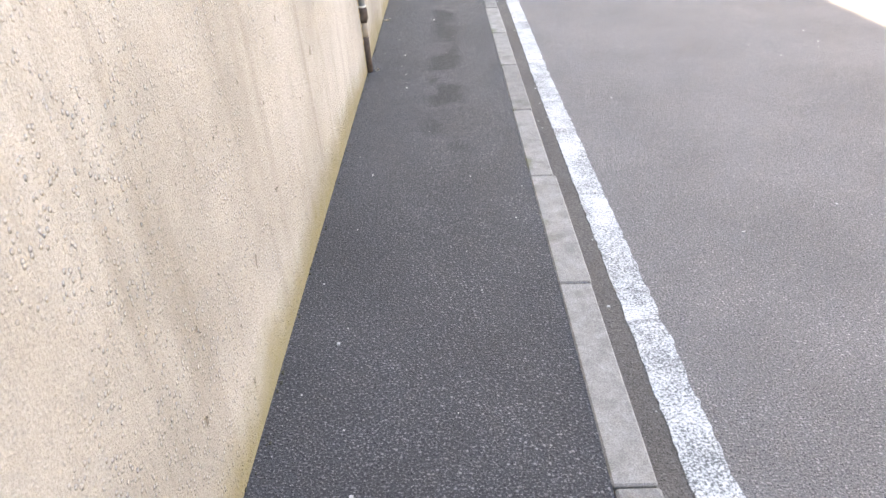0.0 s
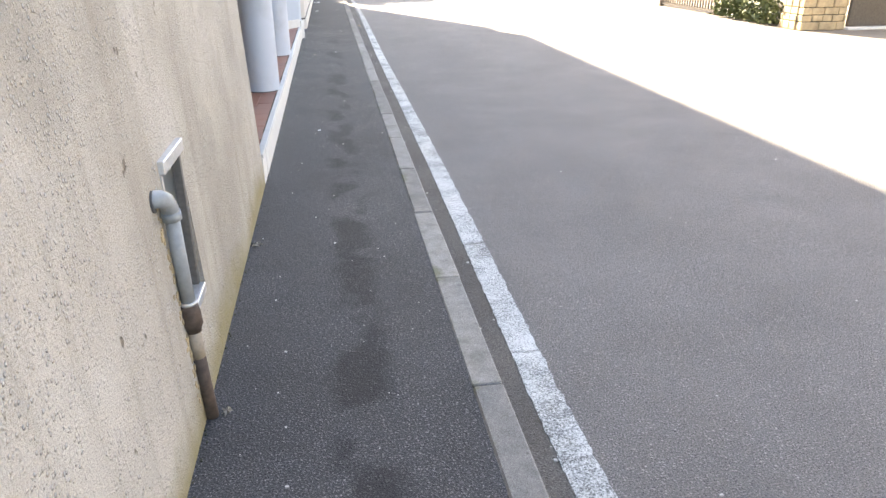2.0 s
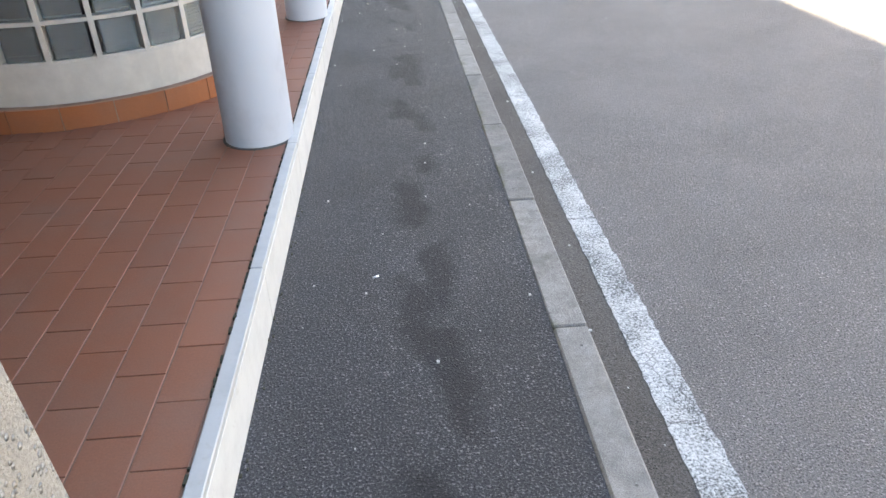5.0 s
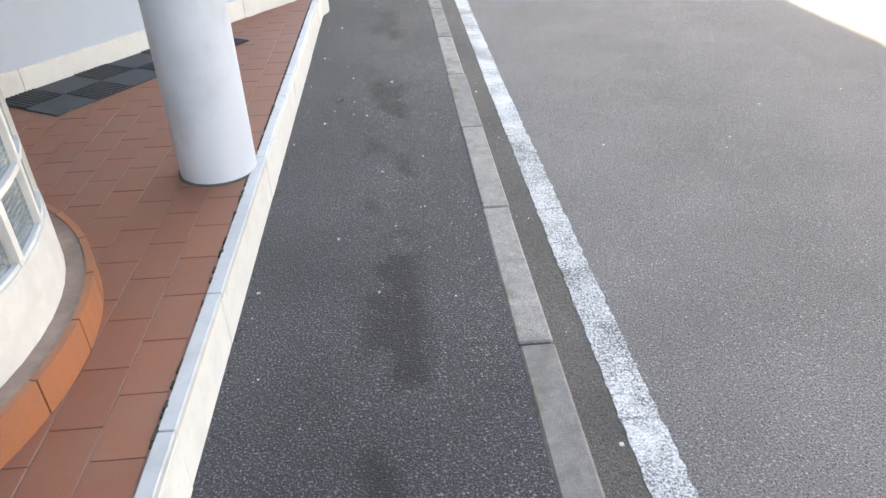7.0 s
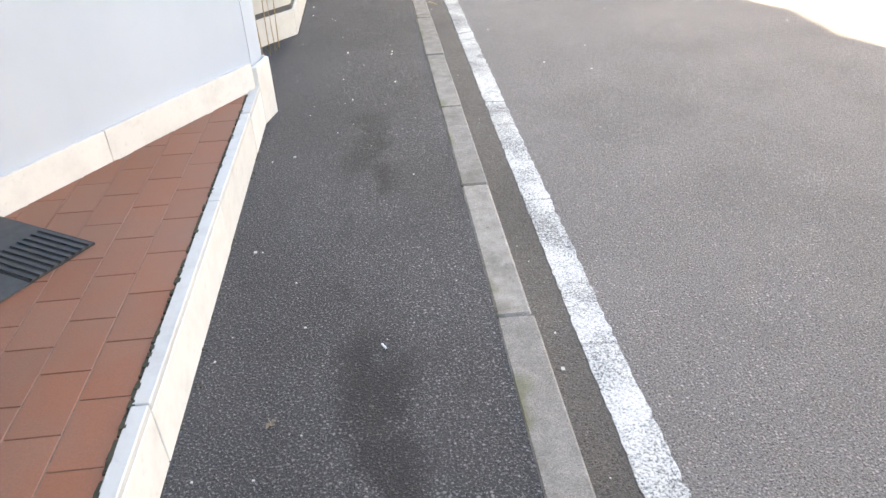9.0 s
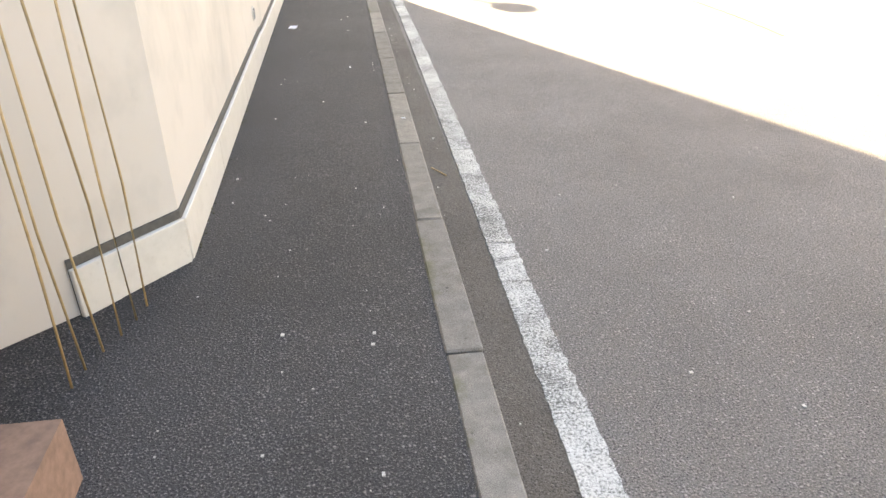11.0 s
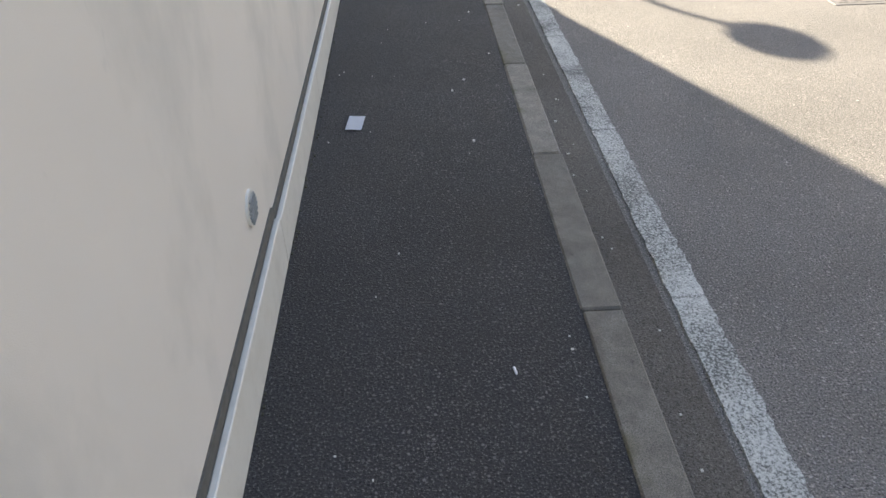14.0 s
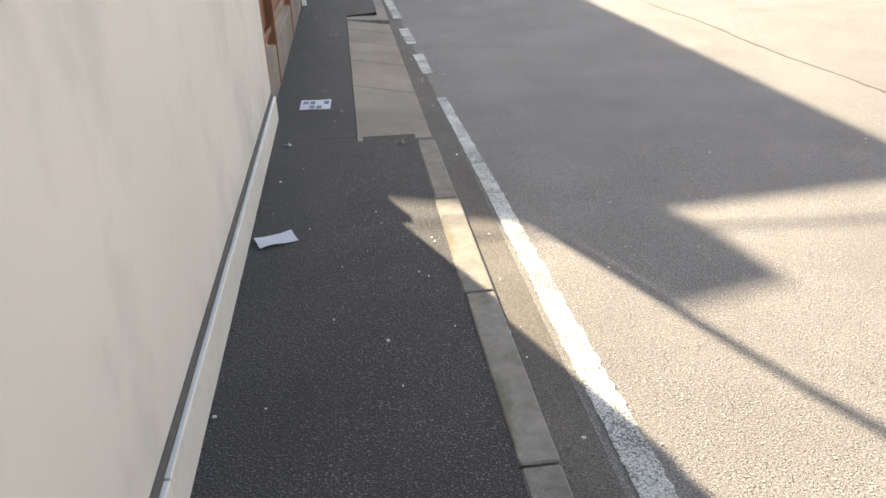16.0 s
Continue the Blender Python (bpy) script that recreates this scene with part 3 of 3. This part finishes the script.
# ---- cream wall with marble plinth ----
XP = -1.105
wall_3 = thing("wall_3", bm_prism([(-2.35, 16.62), (-1.41, 17.44), (XP, 17.80), (XP, 27.64), (-1.45, 27.64), (-1.45, 17.95), (-2.6, 16.9)], -0.2, 3.0), M_PLASTER, "cream plastered wall with grey weather stains", "wall", "structure")
# mortar strips over the plinth; their dark tone also paints the shadow gap
part("joint_bed", bm_prism([(-1.42, 17.42), (-1.098, 17.785), (-1.098, 21.325), (XP, 21.325), (XP, 17.80), (-1.43, 17.45)], -0.05, 0.228), M_JOINT, wall_3, "dark mortar strip with the open joint's shadow in its colour")
part("joint_bed", bm_box(XP, -1.098, 21.328, 27.66, -0.05, 0.208), M_JOINT, wall_3, "dark mortar strip with the open joint's shadow in its colour")
PY = [17.79, 18.75, 19.95, 21.325, 22.62, 23.93, 25.22, 26.5, 27.68]
for a, b in zip(PY, PY[1:]):
    o = part("plinth_slab", bm_box(-1.0975, -1.078, a + 0.003, b - 0.003, -0.03, (0.192 if a < 21 else 0.172) + random.uniform(-0.004, 0.004), 0.003), M_PLINTH, wall_3)
part("plinth_slab", bm_prism([(-1.40, 17.405), (-1.08, 17.775), (-1.098, 17.79), (-1.418, 17.42)], -0.03, 0.194, None, 0.003), M_PLINTH, wall_3)
vent = thing("wall_vent", bm_tube([(XP - 0.01, 21.09, 0.38), (XP + 0.008, 21.09, 0.38)], 0.055, 28), M_PLINTH, "round grey louvred wall vent", "vent")
for k in range(6):
    zz = 0.345 + 0.014 * k
    hw = math.sqrt(max(0.0, 0.046 ** 2 - (zz - 0.38) ** 2))
    part("slat", bm_box(XP + 0.008, XP + 0.014, 21.09 - hw, 21.09 + hw, zz - 0.004, zz + 0.003), M_PIPE, vent)

# ---- fence beyond the wall ----
thing("low_wall", bm_box(-1.36, -1.13, 27.65, 36.7, -0.2, 0.34, 0.01), M_APRON, "low grey concrete wall under the brown fence", "wall", "structure")
fence = thing("fence", None, None, "brown painted metal fence on a low wall", "fence")
slat = to_mesh("slat", bm_box(-0.012, 0.012, -0.055, 0.055, 0.0, 1.1, 0.003), M_BROWN)
for k, y in enumerate((27.85, 28.75, 30.9, 33.0, 35.1)):
    part("post", bm_box(-1.20, -1.12, y - 0.04, y + 0.04, 0.0 if k else 0.3, 1.75, 0.006), M_BROWN, fence)
for z in (0.45, 0.8, 1.45):
    part("rail", bm_box(-1.185, -1.15, 27.75, 36.6, z, z + 0.05, 0.004), M_BROWN, fence)
y = 27.95
while y < 36.5:
    o = part("slat", slat, None, fence)
    o.matrix_basis = pose(-1.20, y, 0.38)
    y += 0.125
box = thing("standing_board", bm_box(-1.16, -1.06, 33.1, 33.14, 0.0, 0.75, 0.005), M_PAPER, "white board standing against the fence", "board")
thing("concrete_slab", bm_box(-0.98, -0.5, 36.0, 36.5, 0.0, 0.05, 0.008), M_KERB, "flat grey concrete slab on the pavement", "slab")

# ---- street lamp ----
lamp = thing("street_lamp", None, None, "tall street lamp with a round globe behind the fence", "street lamp")
LH = Vector((1.54, 23.35)) + SUN_DIR.to_2d() * 7.2
LZ = 7.2 * math.tan(SUN_EL) + ROAD_Z
px = LH.x - 0.2
part("pole", bm_tube([(px, LH.y, -0.25), (px, LH.y, 1.0), (px, LH.y, LZ - 0.75)], [0.06, 0.034, 0.026], 14), M_IRON, lamp)
part("arm", bm_tube([(px, LH.y, LZ - 0.76), (px + 0.03, LH.y, LZ - 0.5), (px + 0.12, LH.y, LZ - 0.3), (LH.x, LH.y, LZ - 0.18)], 0.03, 10), M_IRON, lamp)
gl = bmesh.new()
bmesh.ops.create_uvsphere(gl, u_segments=24, v_segments=14, radius=0.24)
for v in gl.verts:
    v.co = Vector((v.co.x + LH.x, v.co.y + LH.y, v.co.z * 0.8 + LZ))
for f in gl.faces:
    f.smooth = True
part("globe", gl, M_LAMP, lamp, "milky white globe")
cable = thing("overhead_cable", bm_tube([(-5.3, 35.5, 8.2), (-2.5, 34.85, 7.8), (0.0, 34.45, 7.6), (6.0, 34.75, 7.7), (12.0, 35.6, 8.1)], 0.017, 8), M_CABLE, "thin black cable strung across the street", "cable")
tube_wall = thing("cable_pole", bm_tube([(12.0, 35.6, -0.2), (12.0, 35.6, 8.3)], 0.09, 12), M_IRON, "far utility pole holding the cable", "pole")

# ---- buildings above and behind ----
house = thing("house", None, None, "cream two storey house above the terrace", "house", "structure")
part("upper_wall", bm_box(-7.5, XP - 0.02, -20, 26.93, 3.002, 8.948), M_UPPER, house)
part("upper_wall", bm_box(-7.5, XP - 0.02, 26.933, 27.64, 3.002, 8.22), M_UPPER, house)
part("roof", bm_box(-7.7, XP + 0.01, 26.98, 27.65, 8.222, 8.30), M_ROOF, house)
part("roof", bm_box(-7.7, XP + 0.02, -20, 26.97, 8.95, 9.05), M_ROOF, house)
part("back_wall", bm_box(-4.9, -4.62, 6.4, 17.0, -0.2, 2.998), M_BLUE, house)
part("lower_wall", bm_box(-7.4, -1.5, -19.8, 6.3, -0.2, 2.998), M_UPPER, house)
part("lower_wall", bm_box(-7.4, -1.47, 18.6, 27.6, -0.2, 2.998), M_UPPER, house)
house_2 = thing("house", None, None, "further cream house with chimney along the street", "house", "structure")
part("wall", bm_prism([(-1.37, 36.51), (-1.37, 70), (-9, 70), (-9, 38.4), (-3.96, 36.25)], -0.2, 8.7), M_UPPER, house_2)
part("roof", bm_prism([(-1.31, 36.46), (-1.31, 70), (-9.1, 70), (-9.1, 38.36), (-3.96, 36.19)], 8.702, 8.80), M_ROOF, house_2)
part("chimney", bm_prism([(-3.88, 36.17), (-3.30, 36.32), (-3.40, 36.86), (-4.00, 36.71)], 8.80, 9.52), M_UPPER, house_2)

# ---- far side of the street ----
pil = thing("stone_pillar", None, None, "ochre rubble stone gate pillar in full sun", "pillar")
part("core", bm_box(9.12, 10.10, 15.82, 16.5, -0.2, 1.8), M_JOINT, pil)
zz, row = -0.06, 0
while zz < 1.75:
    h = random.uniform(0.13, 0.2)
    xx = 9.10
    while xx < 10.09:
        w = min(random.uniform(0.2, 0.42), 10.12 - xx)
        part("stone", bm_box(xx, xx + w - 0.012, 15.78 + random.uniform(-0.02, 0.01), 15.95, zz, zz + h - 0.012, 0.012), M_STONE, pil)
        xx += w
    yy = 15.955
    while yy < 16.45:
        w = min(random.uniform(0.2, 0.34), 16.52 - yy)
        part("stone", bm_box(9.08 + random.uniform(-0.015, 0.01), 9.22, yy, yy + w - 0.012, zz, zz + h - 0.012, 0.012), M_STONE, pil)
        yy += w
    zz += h
gate = thing("metal_gate", None, None, "brown metal bar gate across the road", "gate")
bar = to_mesh("bar", bm_box(-0.02, 0.02, -0.02, 0.02, 0, 1.5, 0.003), M_GATE)
for i in range(21):
    o = part("bar", bar, None, gate)
    o.matrix_basis = pose(9.22, 19.65 + i * 0.148, 0.0)
part("rail", bm_box(9.2, 9.24, 19.6, 22.7, 0.0, 0.05), M_GATE, gate)
part("rail", bm_box(9.2, 9.24, 19.6, 22.7, 1.45, 1.5), M_GATE, gate)
part("post", bm_box(9.16, 9.28, 19.5, 19.6, -0.2, 1.7, 0.005), M_GATE, gate)
part("post", bm_box(9.16, 9.28, 22.7, 22.8, -0.2, 1.7, 0.005), M_GATE, gate)
dg = thing("garage_gate", bm_box(10.3, 13.2, 15.95, 16.03, -0.1, 1.9, 0.01), M_GATE, "dark brown closed gate beside the stone pillar", "gate")
part("sill", bm_box(10.14, 13.2, 15.7, 15.94, -0.2, -0.02, 0.01), M_COPING, dg)
thing("wall_4", bm_box(9.3, 9.5, 16.52, 19.48, -0.2, 1.2), M_PLASTER, "pale plaster garden wall in the sun", "wall", "structure")
thing("wall_5", bm_box(9.3, 9.5, 22.82, 30.3, -0.2, 1.2), M_PLASTER, "pale plaster garden wall in the sun", "wall", "structure")
thing("wall_6", bm_box(13.5, 13.8, -30, 60, -0.2, 6.0), M_UPPER, "plain sunlit house front across the street", "wall", "structure")
thing("wall_7", bm_box(9.25, 9.6, 30.3, 31.4, -0.2, 1.5, 0.01), M_GATE, "dark grey gate pier", "wall", "structure")
wp = thing("white_gate", bm_box(9.55, 9.7, 31.75, 34.2, 0.06, 1.6, 0.04), M_PAPER, "white panel gate with black lower trim", "gate")
part("trim", bm_tube([(9.53, 31.72, 0.5), (9.53, 31.72, 0.12), (9.53, 31.8, 0.05), (9.53, 34.1, 0.05), (9.53, 34.22, 0.12), (9.53, 34.22, 0.5)], 0.035, 8), M_CABLE, wp, "black rubber trim")
bush = bmesh.new()
for _ in range(1500):
    c = Vector((9.15 + random.gauss(0, 0.12), random.uniform(16.7, 19.3), abs(random.gauss(0.25, 0.28)) - 0.02))
    r = Euler((random.uniform(0, 6), random.uniform(0, 6), 0)).to_matrix()
    s = random.uniform(0.02, 0.045)
    bush.faces.new([bush.verts.new(c + r @ Vector((x * s, y * s * 1.6, 0))) for x, y in ((-1, 0), (0, -1), (1, 0), (0, 1))])
thing("shrub", bush, M_LEAF, "sparse sunlit green shrub along the garden wall", "shrub", "stuff")
mh = thing("manhole_cover", None, None, "rectangular cast iron manhole cover set in road", "manhole cover")
part("frame", bm_box(2.19, 2.97, 23.92, 24.66, -0.2, ROAD_Z + 0.004, 0.003), M_IRON, mh)
part("lid", bm_box(2.23, 2.93, 23.96, 24.62, -0.15, ROAD_Z + 0.006, 0.003), M_ROAD, mh, "dusty grey ribbed lid")
for i in range(7):
    part("rib", bm_box(2.26 + i * 0.094, 2.30 + i * 0.094, 23.99, 24.59, ROAD_Z, ROAD_Z + 0.009, 0.002), M_ROAD, mh)
crack = bmesh.new()
for i in range(90):
    x, y = 3.73 + 0.03 * math.sin(i * 0.31) + random.uniform(-0.012, 0.012), 21.5 + 0.14 * i
    bm_box(x - 0.008, x + 0.012, y, y + 0.135, ROAD_Z - 0.002, ROAD_Z + 0.0035, 0, crack)
thing("tar_seam", crack, M_GUTTER, "dark rough tar seam in the sunlit road", "seam", "stuff")


# ---- litter ----
def sheet(name, cx, cy, w, h, turn, lift, label, printed=False):
    bm = bmesh.new()
    n = 8
    vs = [[bm.verts.new(((i / n - 0.5) * w, (j / n - 0.5) * h, 0.004 + lift * (0.5 + 0.5 * math.sin(5 * i / n + 2.2 * j / n)) ** 2)) for j in range(n + 1)] for i in range(n + 1)]
    for i in range(n):
        for j in range(n):
            bm.faces.new((vs[i][j], vs[i + 1][j], vs[i + 1][j + 1], vs[i][j + 1]))
    bmesh.ops.solidify(bm, geom=list(bm.faces), thickness=0.0012)
    o = thing(name, bm, M_PAPER, label, "paper")
    o.matrix_basis = pose(cx, cy, 0.002, 0, 0, turn)
    if printed:
        for i in range(4):
            for j in range(2):
                if (i + j) % 3:
                    part("print", bm_box(-w / 2 + 0.02 + i * w / 4.4, -w / 2 + 0.02 + i * w / 4.4 + w / 6, -h / 2 + 0.025 + j * h / 2.2, -h / 2 + 0.025 + j * h / 2.2 + h / 4, 0.002, 0.0068 + lift), M_INK, o, "grey printed patch")
    return o


sheet("paper_sheet", -0.893, 22.362, 0.075, 0.14, -6, 0.002, "small white paper slip flat on the asphalt")
sheet("paper_sheet", -0.952, 25.645, 0.19, 0.12, 20, 0.010, "creased white paper sheet beside the plinth")
sheet("flyer", -0.815, 27.99, 0.235, 0.27, -2, 0.003, "printed white flyer lying on the pavement", True)
sheet("paper_scrap", -0.98, 27.05, 0.05, 0.04, 30, 0.012, "crumpled white paper scrap")


def dry_leaf(x, y, s, turn):
    bm = bmesh.new()
    c = bm.verts.new((0, 0, 0.006))
    rim = []
    for k in range(14):
        a = 2 * math.pi * k / 14
        r = s * (1.0 if k % 2 else 0.55)
        rim.append(bm.verts.new((r * math.cos(a), 0.7 * r * math.sin(a), 0.002 + 0.012 * (k % 3 == 0))))
    for k in range(14):
        bm.faces.new((c, rim[k], rim[(k + 1) % 14]))
    bmesh.ops.solidify(bm, geom=list(bm.faces), thickness=0.001)
    o = thing("dry_leaf", bm, M_LEAFDRY, "curled pale dry leaf on the pavement", "leaf", "", "dry leaves")
    o.matrix_basis = pose(x, y, 0.002, 0, 0, turn)


dry_leaf(-1.09, 5.61, 0.035, 20)
dry_leaf(-1.06, 3.98, 0.03, 80)
dry_leaf(-0.22, 26.97, 0.05, 10)
dry_leaf(-0.86, 13.6, 0.02, 50)
butt = to_mesh("cigarette_end", bm_tube([(0, -0.013, 0.005), (0, 0.013, 0.005)], 0.004, 8), M_PAPER)
for x, y, a in ((-0.37, 20.76, 10), (-0.06, 19.45, 60), (-0.52, 13.9, 30), (-0.75, 8.4, 120)):
    o = tagged(new("cigarette_end", butt), "short white cigarette end on the ground", "cigarette end", "cigarette ends")
    o.matrix_basis = pose(x, y, 0.001, 0, 0, a)
twig = thing("twig", bm_tube([(0.10, 18.62, ROAD_Z + 0.012), (0.03, 18.72, ROAD_Z + 0.02)], 0.004, 6), M_CANE, "short dry twig in the gutter", "twig")
grit = bmesh.new()
for _ in range(620):
    side = random.random()
    if side < 0.45:
        x, z = random.uniform(-1.1, -0.15), 0.0
    elif side < 0.6:
        x, z = random.uniform(0.01, 0.12), ROAD_Z + 0.005
    else:
        x, z = random.uniform(0.3, 4.5), ROAD_Z
    y = random.uniform(-2, 33)
    if x > -0.55 and z == 0.0 and y > 27.0:
        continue
    s = random.choice((0.0018, 0.002, 0.0025, 0.003, 0.0045))
    bm_box(x - s, x + s * random.uniform(0.8, 2), y - s, y + s * random.uniform(0.8, 2.5), z - 0.001, z + s, 0, grit)
thing("grit", grit, M_BIT, "pale grit and tiny litter scattered on asphalt", "grit", "stuff")

seam = bmesh.new()
for _ in range(420):
    y = random.choice((random.uniform(12.4, 15.8), random.uniform(7.2, 15.8)))
    r = random.uniform(0.002, 0.006) + 0.002 * (y > 12.4) * random.random()
    bm_box(-1.178 - r, -1.172 + r * random.uniform(0.2, 1.2), y, y + random.uniform(0.006, 0.03), TZ - 0.006, TZ + random.uniform(0.002, 0.009), 0, seam)
thing("moss_seam", seam, M_MOSS, "dark moss and dirt along the tile edge", "moss", "stuff")
foot = bmesh.new()
for _ in range(500):
    y = random.uniform(-1.5, 27.0)
    r = random.uniform(0.0015, 0.004)
    x = (XW if y < 6.8 else -1.125 if y < 16 else -1.076) + abs(random.gauss(0, 0.012))
    if 16.0 < y < 17.8:
        continue
    bm_box(x - r, x + r, y, y + r * 3, -0.001, r * 1.5, 0, foot)
thing("wall_foot_dirt", foot, M_MOSS, "dark crumbs of dirt along the wall foot", "dirt", "stuff")

# ---- kerb stones ----
kerb = thing("kerb", bm_box(-0.118, -0.004, -12, 27.1, -0.26, -0.012), M_JOINT, "row of worn grey kerb stones", "kerb", "structure")
stones = [to_mesh("kerb_stone", bm_box(-0.128 + random.uniform(-0.002, 0.002), random.uniform(-0.003, 0.003), 0.004, 0.996, -0.2, 0.006, b), M_KERB) for b in (0.006, 0.008, 0.010, 0.007)]
for i in range(-11, 27):
    o = part("kerb_stone", stones[(i * 7) % 4], None, kerb)
    o.matrix_basis = pose(random.uniform(-0.002, 0.002), i, random.uniform(-0.003, 0.002), 0, 0, random.uniform(-0.12, 0.12))
for i in range(33, 60):
    o = part("kerb_stone", stones[i % 4], None, kerb)
    o.matrix_basis = pose(0, i - 0.3, 0)
# dropped kerb ramp
ramp_slab = thing("dropped_kerb", None, None, "sloping concrete slabs of a dropped kerb", "ramp", "structure")
cuts = [27.06, 28.35, 29.35, 30.3, 31.0, 31.6]
for a, b in zip(cuts, cuts[1:]):
    sl = bmesh.new()
    sk = 0.18
    base = [(-0.515, a + sk * (a > 27.1)), (0.0, a), (0.0, b - 0.012), (-0.515, b - 0.012 + sk)]
    tops = [0.0, -0.045, -0.045, 0.0]
    lo = [sl.verts.new((x, y, -0.25)) for x, y in base]
    hi = [sl.verts.new((x, y, z + 0.003)) for (x, y), z in zip(base, tops)]
    sl.faces.new(hi)
    sl.faces.new(lo[::-1])
    for i in range(4):
        sl.faces.new((lo[i], lo[(i + 1) % 4], hi[(i + 1) % 4], hi[i]))
    part("slab", sl, M_APRON, ramp_slab)
part("end_stone", bm_prism([(-0.53, 31.8), (0.0, 31.62), (0.0, 32.7), (-0.12, 32.7), (-0.12, 32.0), (-0.53, 32.0)], -0.25, 0.006, None, 0.006), M_KERB, ramp_slab)

# ---- coping of the terrace ----
CY = [6.80, 7.05, 8.17, 9.33, 10.49, 11.12, 12.24, 13.50, 14.62, 15.55, 16.04]
cop = thing("terrace_coping", bm_box(-1.172, -1.150, 6.81, 16.0, -0.25, TZ - 0.022), M_JOINT, "white marble coping along the terrace edge", "coping", "structure")
for a, b in zip(CY, CY[1:]):
    part("coping_top", bm_box(-1.174, -1.126 + random.uniform(-0.002, 0.002), a + 0.002, b - 0.002, TZ - 0.02, TZ + 0.008, 0.003), M_COPTOP, cop, "grey marble top slab")
    part("coping_face", bm_box(-1.150, -1.128 + random.uniform(-0.002, 0.002), a + 0.003, b - 0.003, -0.03, TZ - 0.0215, 0.002), M_COPING, cop)

# ---- terrace tiles ----
TW, TL = 0.145, 0.2414
tile = to_mesh("floor_tile", bm_box(0.0026, TW - 0.0026, 0.0016, TL - 0.0016, -0.014, 0.0, 0.0015), M_TILE)
rest_v, rest_f = [], []
for i in range(24):
    x = -1.181 - (i + 1) * TW
    off = 0.5 * TL * (i % 2)
    for j in range(39):
        y = 6.788 + j * TL + off
        c = Vector((x + TW / 2, y + TL / 2))
        if y + TL > 16.0 or (c - A0).dot(front) < -0.06 or (c - BC).length < BR + 0.02:
            continue
        if i < 7:
            o = part("floor_tile", tile, None, terrace)
            o.matrix_basis = pose(x, y, TZ + random.uniform(-0.0008, 0.0008))
        else:
            k = len(rest_v)
            z = TZ + random.uniform(-0.0008, 0.0008)
            xs, ys = (x + 0.003, x + TW - 0.003), (y + 0.003, y + TL - 0.003)
            rest_v += [(xs[0], ys[0], z), (xs[1], ys[0], z), (xs[1], ys[1], z), (xs[0], ys[1], z)] + [(xs[0], ys[0], z - 0.014), (xs[1], ys[0], z - 0.014), (xs[1], ys[1], z - 0.014), (xs[0], ys[1], z - 0.014)]
            rest_f += [(k, k + 1, k + 2, k + 3)] + [(k + 4 + a, k + 4 + (a + 1) % 4, k + (a + 1) % 4, k + a) for a in range(4)]
me = bpy.data.meshes.new("floor_tiles")
me.from_pydata(rest_v, [], rest_f)
me.materials.append(M_TILE)
rest = part("floor_tiles", me, None, terrace)
tagged(rest, kind="stuff")
